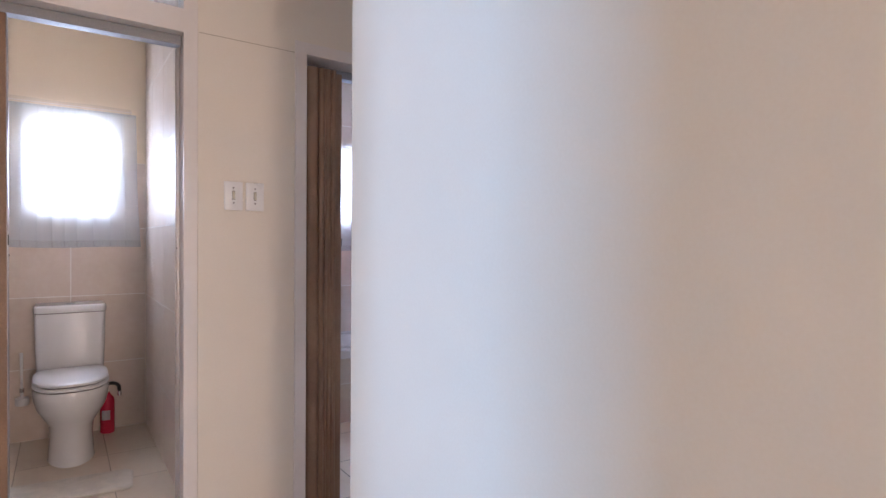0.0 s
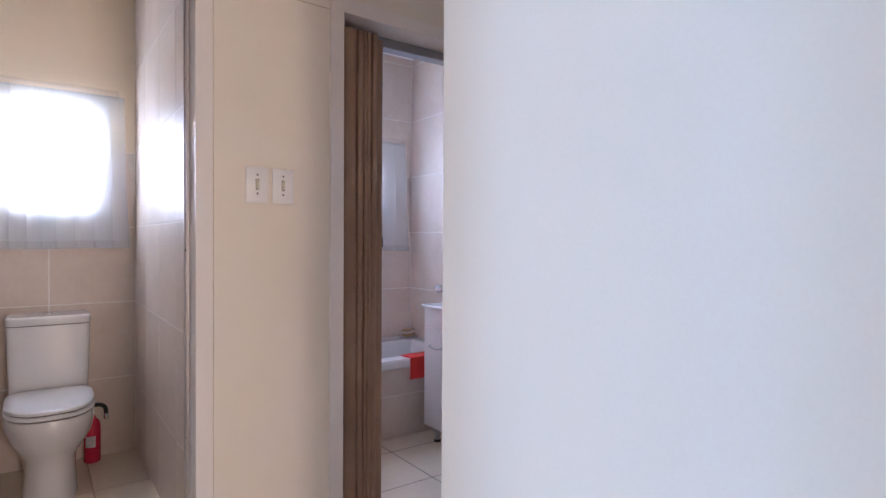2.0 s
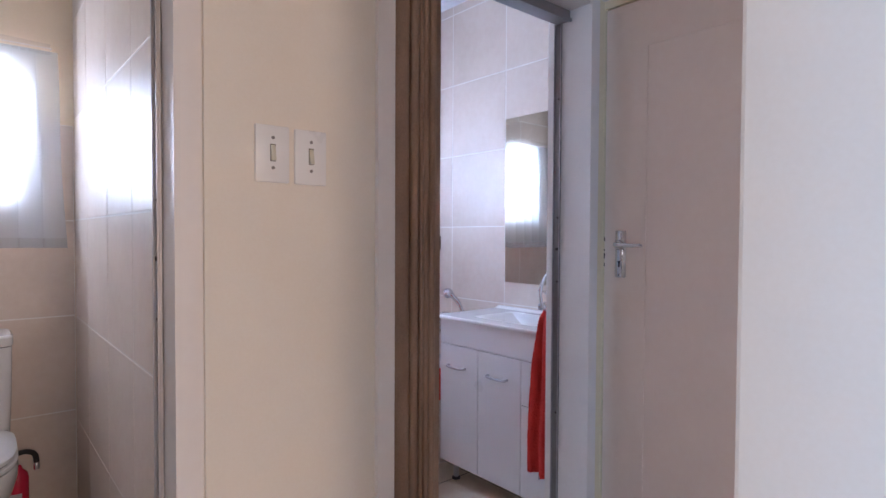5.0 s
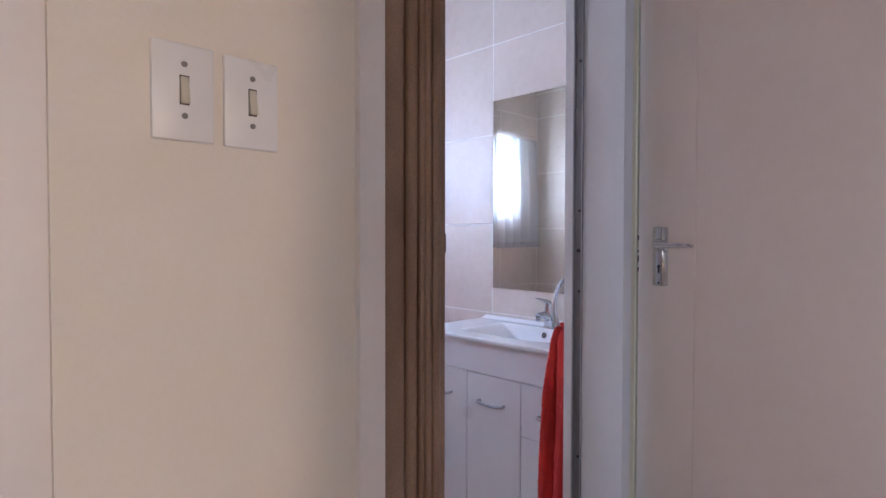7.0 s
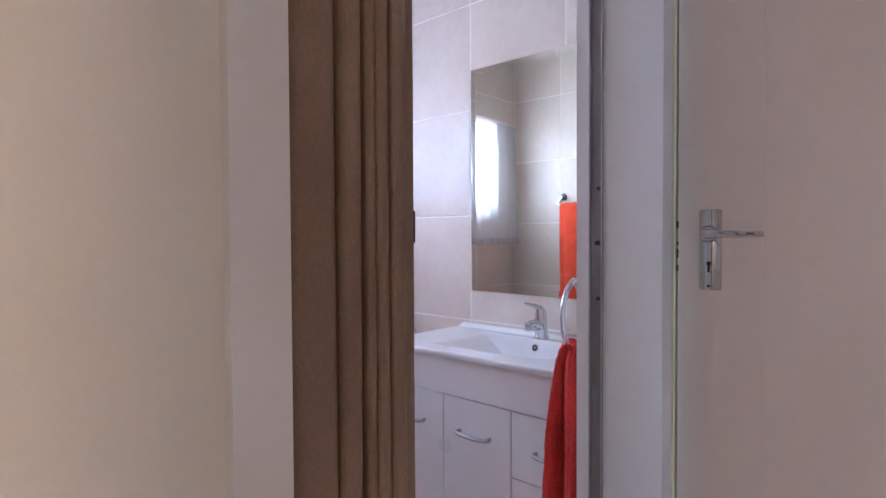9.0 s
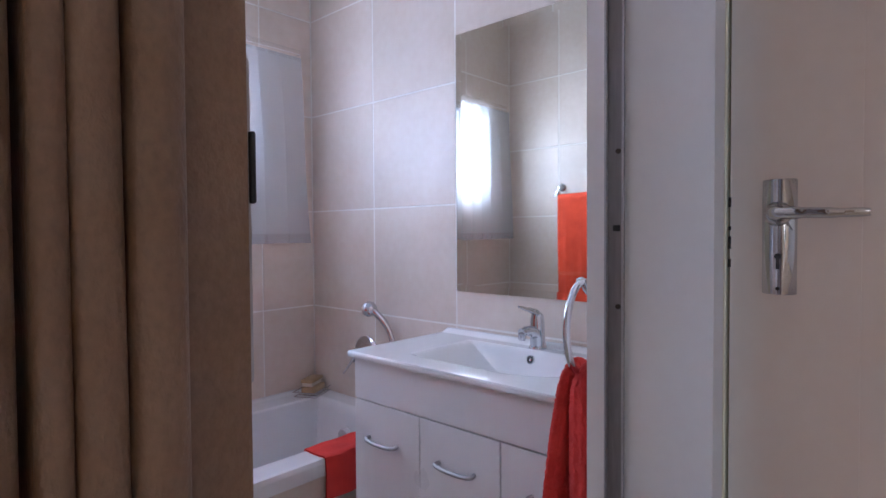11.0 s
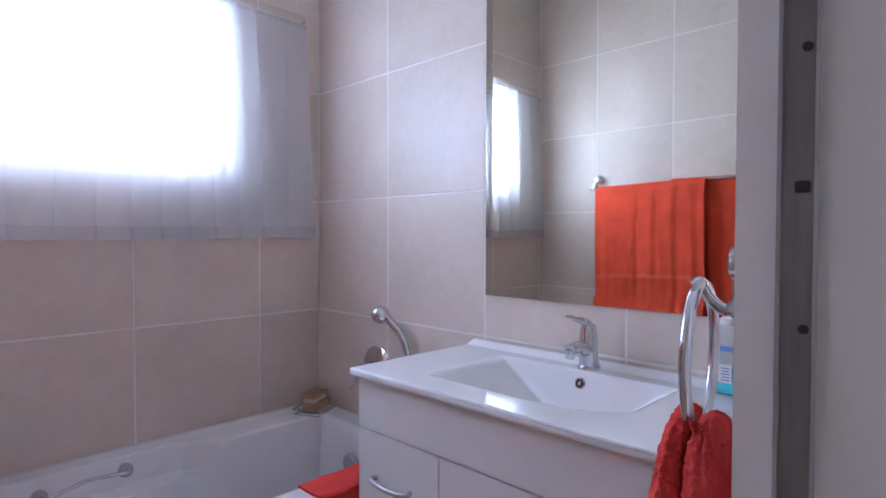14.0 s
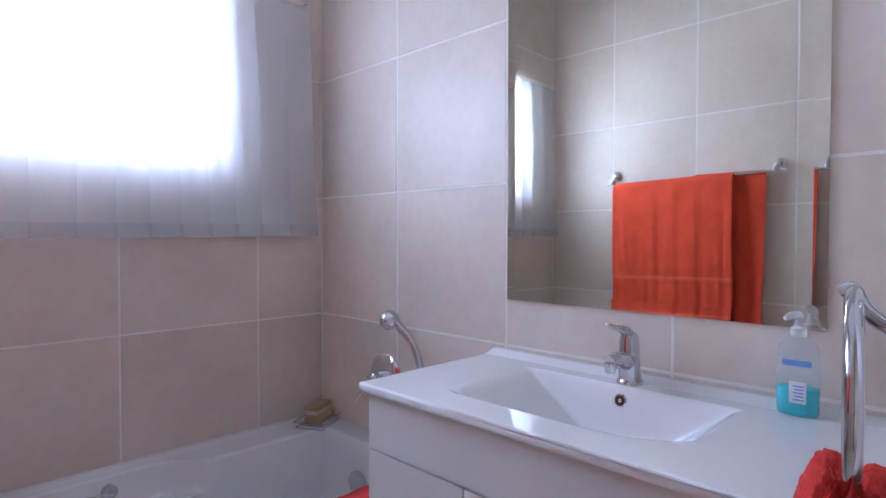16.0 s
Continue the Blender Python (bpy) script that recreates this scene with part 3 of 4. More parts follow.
# cornice round the bathroom ceiling
bm = bmesh.new()
for lo, hi in (((BATH_W, BATH_S, H - 0.05), (BATH_E + 0.015, BATH_S + 0.05, H)), ((BATH_W, 4.47, H - 0.05), (BATH_E + 0.015, 4.545, H)),
               ((BATH_E - 0.045, BATH_S + 0.05, H - 0.05), (BATH_E + 0.015, 4.47, H)), ((1.315, BATH_S + 0.05, H - 0.05), (BATH_W + 0.045, 4.47, H))):
    box(lo, hi, 0.012, bm=bm, seg=3)
structure("cornice", bm, CEILING_PAINT, "white moulded ceiling cornice", "cornice")


# ---- bathtub ----
def smooth01(t):
    t = max(0.0, min(1.0, t))
    return t * t * (3 - 2 * t)


def tub_height(x, y):
    rim = 0.503
    n_edge = 4.362 + 0.085 * smooth01((2.44 - x) / 0.16)
    dn, ds, de, dw = n_edge - y, y - 3.862, 2.832 - x, x - 1.47
    d = min(ds, de, dw)
    # rounded corners of the well
    well = min(smooth01(ds / 0.075), smooth01(de / 0.085), smooth01(dw / 0.30))
    deep_n = smooth01((4.362 - y) / 0.075)
    shelf = smooth01(dn / 0.03) * 0.085
    if x < 2.44:
        z = max(min(well, 1.0) * min(1, deep_n) * 0.40, min(shelf, 0.085 * smooth01(d / 0.04) if d > 0 else 0))
    else:
        z = min(well, deep_n) * 0.40
    if d <= 0 or dn <= 0:
        z = 0
    return rim - z + 0.004 * smooth01((y - 4.46) / 0.04)


bath = thing("bathtub", (2.13, 4.14, 0), "white acrylic bathtub under the window with a tiled front", "bathtub")


def tub_shell(u, v):
    x, y = 1.337 + (2.918 - 1.337) * u, 3.762 + (4.514 - 3.762) * v
    edge = min(1.0, (y - 3.762) / 0.014)
    return (x, y, tub_height(x, y) - 0.014 * (1 - math.sqrt(max(0, 1 - (1 - edge) ** 2))))


part("tub", sheet(tub_shell, 170, 96), ACRYLIC, bath)
part("rim_edge", box((1.337, 3.762, 0.447), (2.918, 3.778, 0.490), 0.004), ACRYLIC, bath)
apron = part("front_panel", box((1.337, 3.80, 0.0), (2.918, 3.83, 0.447)), GROUT, bath, "tiled bath front", smooth=False)
over = part("overflow", lathe([(0.036, 0.004), (0.036, -0.010), (0.031, -0.016), (0.010, -0.018)], (2.796, 4.125, 0.388), "x", 28), SATIN, bath, "satin chrome overflow knob")
part("grip_bar", tube(arc([(2.165, 4.432, 0.463), (2.163, 4.405, 0.466), (2.130, 4.398, 0.470), (2.065, 4.398, 0.474), (2.045, 4.398, 0.472), (1.975, 4.398, 0.455), (1.952, 4.402, 0.450), (1.945, 4.432, 0.450)], 4), 0.0062, 10), CHROME, bath, "chrome grip bar")
for x, z in ((2.165, 0.463), (1.945, 0.450)):
    part("grip_rose", lathe([(0.021, 0.012), (0.021, -0.004), (0.013, -0.010)], (x, 4.428, z), "y", 20), SATIN, bath)
part("drain", lathe([(0.03, 0.0), (0.028, 0.004), (0.01, 0.004)], (2.70, 4.11, 0.106), "z", 24), CHROME, bath)

# red bath mat folded over the rim
def bath_mat(u, v):
    x = 2.432 + 0.38 * u + 0.004 * math.sin(9 * v)
    s = v * 0.42
    wob = 0.003 * math.sin(21 * u + 6 * v)
    if s < 0.14:
        return (x, 3.752 + wob, 0.369 + s * 0.985)
    if s < 0.17:
        a = (s - 0.14) / 0.03 * math.pi / 2
        return (x, 3.752 + 0.020 * (1 - math.cos(a)) + wob * 0.4, 0.507 + 0.006 * math.sin(a))
    if s < 0.27:
        return (x, 3.772 + (s - 0.17), 0.5105 + wob * 0.3)
    return (x, 3.872 + 0.02 * (s - 0.27), 0.5105 - (s - 0.27) * 0.95 + wob)


tagged(part("bath_mat", sheet(bath_mat, 50, 60, 0.006), RED_DEEP), "red terry bath mat hung over the bathtub rim", "bath mat")

# soap dish in the corner of the bath
dish = thing("soap_dish", (2.838, 4.412, 0.504), "chrome wire soap dish with a nail brush on the bath corner", "soap dish")
c, s = math.cos(0.5), math.sin(0.5)


def on_dish(a, b, z):
    return (2.838 + 1.2 * (a * c - b * s), 4.412 + 1.2 * (a * s + b * c), 0.504 + 1.15 * (z - 0.504))


for r in (0.0, 0.018):
    k = 1 - r * 4
    part("wire_rim", tube([on_dish(x * k, y * k, 0.524 - r) for x, y in ((-0.072, -0.046), (0.072, -0.046), (0.072, 0.046), (-0.072, 0.046))], 0.0022, 8, closed=True), CHROME, dish)
for a in (-0.045, -0.022, 0.0, 0.022, 0.045):
    part("wire", tube([on_dish(a, -0.040, 0.522), on_dish(a * 0.95, -0.036, 0.5075), on_dish(a * 0.95, 0.036, 0.5075), on_dish(a, 0.040, 0.522)], 0.0018, 6), CHROME, dish)
bm = box((-0.050, -0.026, 0.512), (0.050, 0.026, 0.538), 0.008, seg=3)
for v in bm.verts:
    v.co = Vector(on_dish(v.co.x, v.co.y, v.co.z))
tagged(part("soap", bm, SOAP_BAR), "tan bar of soap in the wire dish", "soap")
brush = thing("nail_brush", on_dish(0.0, 0.008, 0.538), "tan wooden nail brush lying on the soap", "brush")
for nm, lo, hi, mt in (("bristles", (-0.040, -0.014, 0.538), (0.040, 0.026, 0.552), MAT_PILE), ("handle", (-0.044, -0.018, 0.552), (0.046, 0.030, 0.566), SOAP_BAR)):
    bm = box(lo, hi, 0.004)
    for v in bm.verts:
        v.co = Vector(on_dish(v.co.x, v.co.y, v.co.z))
    part(nm, bm, mt, brush)

# bath mixer and hand shower
mixer = thing("bath_mixer", (2.92, 4.14, 0.74), "chrome bath mixer with a round wall plate", "tap")
part("wall_plate", lathe([(0.080, 0.0), (0.080, -0.006), (0.066, -0.017), (0.034, -0.022)], (2.9195, 4.13, 0.705), "x", 36), CHROME, mixer)
part("mixer_body", lathe([(0.027, 0.0), (0.027, -0.045), (0.020, -0.052)], (2.9, 4.13, 0.705), "x", 24), CHROME, mixer)
part("lever", tube([(2.852, 4.13, 0.705), (2.835, 4.135, 0.685), (2.80, 4.145, 0.642)], [0.012, 0.010, 0.006], 12, flat=0.6), CHROME, mixer)
shower = thing("hand_shower", (2.905, 3.93, 0.78), "chrome hand shower resting in its wall bracket", "shower head")
part("bracket", lathe([(0.018, 0.0), (0.018, -0.030), (0.014, -0.034)], (2.9195, 3.932, 0.745), "x", 20), CHROME, shower)
part("handle", tube(arc([(2.893, 3.928, 0.725), (2.889, 3.936, 0.790), (2.880, 3.968, 0.858), (2.868, 4.022, 0.905)], 6), [0.010] * 6 + [0.0115] * 6 + [0.014] * 6 + [0.017], 14), CHROME, shower)
hd = loft([[Vector((2.860, 4.045, 0.913)) + Matrix.Rotation(0.9, 3, "X") @ Matrix.Rotation(-0.5, 3, "Y") @ Vector((r * math.cos(a), r * math.sin(a), h)) for a in np.linspace(0, 2 * math.pi, 25)[:-1]]
           for r, h in ((0.012, -0.034), (0.023, -0.025), (0.031, -0.007), (0.032, 0.008), (0.025, 0.021), (0.011, 0.027))])
part("spray_head", hd, CHROME, shower)

# ---- vanity ----
VY0, VY1, VX = 2.735, 3.645, 2.466
vanity = thing("vanity_cabinet", (2.69, 3.19, 0), "white bathroom vanity cabinet with three doors on short legs", "cabinet")
bm = box((VX + 0.018, VY0, 0.105), (2.918, VY1, 0.69))
for lo, hi in (((VX + 0.018, VY0, 0.69), (2.918, VY0 + 0.016, 0.842)), ((VX + 0.018, VY1 - 0.016, 0.69), (2.918, VY1, 0.842)), ((2.902, VY0 + 0.016, 0.69), (2.918, VY1 - 0.016, 0.842))):
    box(lo, hi, bm=bm)
part("body", bm, LAMINATE, vanity, smooth=False)
part("front_rail", box((VX, VY0, 0.7195), (VX + 0.0175, VY1, 0.842), 0.002), LAMINATE, vanity, smooth=False)


def bow_handle(y0, y1, z, parent):
    x = VX
    part("handle", tube(arc([(x, y0, z), (x - 0.016, y0 - 0.001, z - 0.001), (x - 0.023, y0 + (y1 - y0) * 0.16, z - 0.003), (x - 0.025, (y0 + y1) / 2, z - 0.004),
                             (x - 0.023, y0 + (y1 - y0) * 0.84, z - 0.003), (x - 0.016, y1 + 0.001, z - 0.001), (x, y1, z)], 5), 0.0060, 10), SATIN, parent, "satin grey bow handle")


for nm, y0, y1, z0, z1, hy in (("cabinet_door", 3.368, VY1, 0.107, 0.7155, (3.455, 3.575)), ("cabinet_door", 3.092, 3.364, 0.107, 0.7155, (3.172, 3.292)),
                               ("drawer", VY0, 3.088, 0.5185, 0.7155, (2.88, 3.00)), ("cabinet_door", VY0, 3.088, 0.107, 0.5145, None)):
    d = part(nm, box((VX, y0, z0), (VX + 0.0175, y1, z1), 0.0015), LAMINATE, vanity, smooth=False)
    if hy:
        bow_handle(hy[0], hy[1], 0.611, d)
for y in (VY0 + 0.06, VY1 - 0.055):
    for x in (2.53, 2.87):
        leg = part("leg", lathe([(0.014, 0.012), (0.014, 0.085), (0.024, 0.105)], (x, y, 0.0), "z", 18), SATIN, vanity)
        part("foot", lathe([(0.022, 0.0), (0.022, 0.010), (0.014, 0.014)], (x, y, 0.0), "z", 18), DARK, leg)

basin = thing("washbasin", (2.69, 3.19, 0.842), "white ceramic washbasin top with a shallow rectangular bowl", "washbasin")
BX0, BX1, BY0, BY1 = 2.452, 2.9185, 2.722, 3.664


def soft_min(a, b, k):
    h = max(0.0, min(1.0, 0.5 + 0.5 * (b - a) / k))
    return b + (a - b) * h - k * h * (1 - h)


def basin_height(x, y):
    z = 0.862 + 0.012 * smooth01((x - 2.872) / 0.044)
    dx0, dx1, dy0, dy1 = x - 2.535, 2.832 - x, y - 2.995, 3.495 - y
    # sloping bowl with one rounded near corner, a soft lip and a soft foot
    if dx0 > 0 and dx1 > 0 and dy0 > 0 and dy1 > 0:
        front = min(dx0 / 0.07, dy0 / 0.14)
        if dx0 < 0.10 and dy0 < 0.20:
            front = max(0.0, 1 - math.hypot(1 - dx0 / 0.10, 1 - dy0 / 0.20)) * 0.10 / 0.07
        d = soft_min(soft_min(front, dx1 / 0.035, 0.3), dy1 / 0.19, 0.35)
        d = max(0.0, d)
        d = d * d / 0.4 if d < 0.2 else d - 0.1
        if d > 0.6:
            d = 0.6 + 0.4 * (1 - (1 - min(1.0, (d - 0.6) / 0.8)) ** 2)
        z -= (0.118 + 0.012 * smooth01((2.75 - x) / 0.15)) * d
    # soft outer edge
    e = min(x - BX0, y - BY0, BY1 - y)
    z -= 0.003 * (1 - min(1.0, e / 0.005)) ** 2
    return z


def basin_top(u, v):
    x, y = BX0 + (BX1 - BX0) * u, BY0 + (BY1 - BY0) * v
    return (x, y, basin_height(x, y))


part("bowl", sheet(basin_top, 200, 200), CERAMIC, basin)
bm = bmesh.new()
for lo, hi in (((BX0, BY0, 0.843), (BX0 + 0.03, BY1, 0.858)), ((BX0 + 0.03, BY0, 0.843), (2.918, BY0 + 0.03, 0.858)), ((BX0 + 0.03, BY1 - 0.03, 0.843), (2.918, BY1, 0.858))):
    box(lo, hi, 0.004, bm=bm)
part("rim", bm, CERAMIC, basin)
def facing(centre, tilt, profile, seg=24):
    """A turned piece on a slope of the bowl that faces the room and tilts up."""
    m = Matrix.Translation(centre) @ Matrix.Rotation(tilt, 4, "Y")
    return loft([[m @ Vector((r * math.cos(a), r * math.sin(a), h)) for a in np.linspace(0, 2 * math.pi, seg + 1)[:-1]] for r, h in profile])


SLOPE_IN = -math.atan2(0.118, 0.035)
part("overflow_ring", facing((2.8212, 3.238, 0.8320), SLOPE_IN, [(0.0145, -0.004), (0.0145, 0.003), (0.0115, 0.0045), (0.010, 0.002)]), CHROME, basin, "chrome overflow ring")
# dark disc standing in for the shade inside the overflow
part("overflow_hole", facing((2.8212, 3.238, 0.8320), SLOPE_IN, [(0.0092, -0.003), (0.0092, 0.0032)]), DARK, basin)
part("overflow_grille", facing((2.8212, 3.238, 0.8320), SLOPE_IN, [(0.0042, 0.002), (0.0042, 0.0040), (0.002, 0.0044)], 10), CHROME, basin)
part("plug_ring", lathe([(0.028, 0.0), (0.026, 0.003), (0.010, 0.003)], (2.68, 3.22, 0.747), "z", 24), CHROME, basin)

tap = thing("basin_tap", (2.852, 3.238, 0.880), "polished chrome single-lever basin mixer tap", "tap")


def tap_ring(cx, z, rx, ry, tilt=0.0):
    return [(cx + 1.22 * rx * math.cos(a), 3.238 + 1.22 * ry * math.sin(a), z + tilt * math.cos(a)) for a in np.linspace(0, 2 * math.pi, 25)[:-1]]


part("body", loft([tap_ring(2.862, 0.8615, 0.023, 0.023), tap_ring(2.862, 0.868, 0.023, 0.023), tap_ring(2.862, 0.872, 0.0205, 0.020), tap_ring(2.858, 0.905, 0.0195, 0.0185, -0.004),
                   tap_ring(2.858, 0.948, 0.0185, 0.0175, -0.006), tap_ring(2.859, 0.968, 0.016, 0.015, -0.004), tap_ring(2.860, 0.974, 0.009, 0.009)]), CHROME, tap)
part("spout", tube(arc([(2.850, 3.238, 0.908), (2.820, 3.238, 0.921), (2.790, 3.239, 0.924), (2.772, 3.239, 0.922)], 4), [0.018] * 4 + [0.0150] * 4 + [0.0125] * 5, 16), CHROME, tap)
part("aerator", lathe([(0.0112, 0.0), (0.0112, -0.019), (0.009, -0.021)], (2.776, 3.239, 0.920), "z", 18), CHROME, tap)
part("lever", tube(arc([(2.858, 3.238, 0.968), (2.836, 3.238, 0.980), (2.800, 3.240, 0.990), (2.764, 3.242, 1.000)], 4), [0.017] * 3 + [0.011] * 4 + [0.007] * 4 + [0.0045] * 2, 14, flat=0.7), CHROME, tap)

# hand-soap dispenser
soap = thing("soap_dispenser", (2.862, 2.9250, 0.862), "clear pump bottle half full of turquoise hand soap", "soap bottle")


def bottle_ring(z, w, d):
    pts = []
    for a in np.linspace(0, 2 * math.pi, 29)[:-1]:
        ca, sa = math.cos(a), math.sin(a)
        pts.append((2.868 + d * math.copysign(abs(ca) ** 0.7, ca), 2.9250 + w * math.copysign(abs(sa) ** 0.7, sa), z))
    return pts


part("bottle", loft([bottle_ring(0.863, 0.030, 0.017), bottle_ring(0.868, 0.033, 0.020), bottle_ring(0.93, 0.034, 0.021), bottle_ring(0.985, 0.031, 0.020), bottle_ring(1.000, 0.022, 0.016),
                     bottle_ring(1.008, 0.012, 0.012)]), CLEAR_PLASTIC, soap)
part("liquid", loft([bottle_ring(0.8645, 0.0285, 0.0155), bottle_ring(0.869, 0.0315, 0.0185), bottle_ring(0.912, 0.0322, 0.0192)]), SOAP_LIQUID, soap, "turquoise liquid soap")
part("collar", lathe([(0.0125, 1.004), (0.0125, 1.018), (0.0075, 1.022), (0.0045, 1.038)], (2.868, 2.9250, 0), "z", 20), PLASTIC, soap)
part("pump_head", tube([(2.872, 2.9250, 1.040), (2.850, 2.9320, 1.0415), (2.830, 2.9380, 1.037)], [0.009, 0.007, 0.004], 14, flat=0.7), PLASTIC, soap)
lab = part("label", box((2.8455, 2.9080, 0.888), (2.8472, 2.9340, 0.926), 0.0005), LABEL_WHITE, soap, "printed white label", smooth=False)
part("label_band", box((2.8458, 2.9000, 0.953), (2.8475, 2.9450, 0.964), 0.0005), LABEL_BLUE, soap, "blue and white label band", smooth=False)
for k in range(5):
    part("text_bar", box((2.8448, 2.9110, 0.893 + 0.006 * k), (2.8458, 2.9280 - 0.003 * (k % 2), 0.8955 + 0.006 * k)), LABEL_BLUE, lab, smooth=False)

# ---- mirror ----
mir = thing("wall_mirror", (2.918, 3.253, 1.011), "frameless rectangular mirror fixed to the beige tiles", "mirror")
MY0, MY1, MZ0, MZ1, MB = 2.891, 3.615, 1.011, 1.927, 0.024
bm = bmesh.new()
rim0 = [bm.verts.new((2.9185, y, z)) for y, z in ((MY0, MZ0), (MY1, MZ0), (MY1, MZ1), (MY0, MZ1))]
rim1 = [bm.verts.new((2.9132, y, z)) for y, z in ((MY0, MZ0), (MY1, MZ0), (MY1, MZ1), (MY0, MZ1))]
rim2 = [bm.verts.new((2.9146, y, z)) for y, z in ((MY0 + MB, MZ0 + MB), (MY1 - MB, MZ0 + MB), (MY1 - MB, MZ1 - MB), (MY0 + MB, MZ1 - MB))]
for i in range(4):
    j = (i + 1) % 4
    bm.faces.new((rim0[i], rim0[j], rim1[j], rim1[i]))
    bm.faces.new((rim1[i], rim1[j], rim2[j], rim2[i]))
bm.faces.new(rim2)
bm.faces.new(rim0[::-1])
part("glass", bm, MIRROR, mir, smooth=False)

# ---- towel rail with a big red towel on the west wall ----
RX = BATH_W + 0.062
rail = thing("towel_rail", (BATH_W, 3.73, 1.472), "chrome towel rail on the tiled wall", "towel rail")
part("bar", tube([(RX, 3.31, 1.466), (RX, 4.135, 1.448)], 0.0065, 14), CHROME, rail)
for y in (3.345, 4.108):
    post = part("post", lathe([(0.026, 0.0), (0.026, 0.008), (0.021, 0.013), (0.012, 0.016), (0.009, 0.050)], (BATH_W, y, 1.500), "x", 24), CHROME, rail)
    part("end_cap", lathe([(0.0135, 0.045), (0.0145, 0.050), (0.0135, 0.068), (0.008, 0.070)], (BATH_W, y, 1.478 - 0.019 * (y - 3.345)), "x", 20), CHROME, post)


def drape(y0, y1, z_front, z_back, seed, x_out):
    rng = random.Random(seed)
    ph = [rng.uniform(0, 6.28) for _ in range(3)]

    def f(u, v):
        total = (1.472 - z_front) + (1.472 - z_back)
        s = v * total - (1.472 - z_back)
        y = y0 + (y1 - y0) * u
        fall = min(1.0, abs(s) / 0.5)
        pleat = min(1.0, 0.25 + abs(s) / 0.12) * (1 - 0.55 * min(1.0, abs(s) / 0.6))
        w = 0.003 * fall * math.sin(15 * u + ph[0] + 1.1 * s) + 0.0024 * pleat * math.sin(38 * u + 3 * math.sin(3 * u + ph[1]) - 1.6 * s * (u - 0.3)) + 0.002 * fall * math.sin(71 * u + ph[1])
        y += 0.010 * fall * math.sin(3 * s + ph[2])
        bend = max(-1, min(1, s / 0.02))
        x = RX + (0.011 + x_out) * math.sin(bend * math.pi / 2) + (w + 0.008 * fall if s > 0 else w * 0.3)
        z = 1.476 + x_out - max(0, abs(s) - 0.012) - 0.006 * min(1, (s / 0.012) ** 2) - 0.016 - 0.026 * (y - 3.4)
        return (x, y, z)

    def band(u, v):
        total = (1.472 - z_front) + (1.472 - z_back)
        p = f(u, (0.478 + 0.022 * v + (1.472 - z_back)) / total)
        return (p[0] + 0.004 + 0.002 * math.sin(math.pi * v), p[1], p[2])

    return sheet(f, 150, 80, 0.005), sheet(band, 150, 4, 0.002)


towel = thing("bath_towel", (RX, 3.77, 1.472), "orange-red terry bath towel folded over the rail", "towel")
front_cloth, woven_band = drape(3.515, 4.092, 0.75, 0.95, 4, 0.010)
fold = part("front_fold", front_cloth, RED_TERRY, towel)
part("woven_band", woven_band, RED_BAND, fold, "smooth woven band across the towel")
def back_fold(u, v):
    y = 3.388 + 0.30 * u + 0.012 * v
    w = 0.006 * min(1, 2 * v) * math.sin(19 * u + 2 * v)
    return (RX - 0.012 - 0.012 * math.sin(math.pi * v) + w, y, 1.474 - 0.64 * v)


part("back_fold", sheet(back_fold, 50, 50, 0.005), RED_TERRY, towel)

# ---- towel ring and hand towel beside the door ----
ring = thing("towel_ring", (2.262, 2.692, 1.16), "chrome towel ring on the wall beside the doorway", "towel ring")
part("wall_post", lathe([(0.022, 0.0), (0.022, 0.006), (0.0175, 0.008), (0.0175, 0.036), (0.015, 0.038)], (2.262, BATH_S, 1.160), "y", 28), CHROME, ring)
part("arm", tube(arc([(2.262, 2.720, 1.150), (2.262, 2.722, 1.122), (2.262, 2.735, 1.110), (2.262, 2.752, 1.122), (2.262, 2.760, 1.137), (2.262, 2.768, 1.134)], 5), 0.0058, 12, flat=1.3), CHROME, ring)
RR = 0.077
part("ring", tube([(2.262 + RR * math.cos(a), 2.760 + 0.16 * RR * math.cos(a), 1.059 + RR * math.sin(a)) for a in np.linspace(0, 2 * math.pi, 65)[:-1]], 0.0062, 14, closed=True), CHROME, ring)


def hand_towel(sign):
    def f(a, v):
        # a runs round one hanging half, v from its rounded top down to the hem
        cap = math.sqrt(max(0.0, 1 - (1 - min(1.0, v / 0.10)) ** 2))
        z = 1.002 - 0.61 * v
        w = (0.052 + 0.020 * smooth01(v * 2.6) + 0.012 * v) * cap
        d = (0.019 + 0.010 * smooth01(v * 4)) * cap
        t = 2 * math.pi * a
        r = 1 + 0.05 * math.sin(4 * t + 1.5 * v + sign) + 0.025 * math.sin(9 * t + 3 * v)
        x = 2.262 + w * math.copysign(abs(math.cos(t)) ** 0.8, math.cos(t)) * r + 0.006 * math.sin(6 * v) + sign * 0.006
        y = 2.760 + sign * (0.016 + 0.014 * smooth01(v * 2.5)) + d * math.sin(t) * r
        n = noise.noise_vector(Vector((x, y, z)) * 160) * 0.0022 + noise.noise_vector(Vector((x, y, z)) * 420) * 0.0013
        return (x + n.x, y + n.y, z + n.z)
    return f


ht = thing("hand_towel", (2.262, 2.764, 0.99), "red terry hand towel pulled through the chrome ring", "towel")
for sg in (-1, 1):
    part("fold", sheet(hand_towel(sg), 150, 230), RED_DEEP, ht)
part("hang_tag", box((2.19, 2.752, 0.372), (2.225, 2.756, 0.402), 0.001), SATIN, ht, "grey fabric tag")

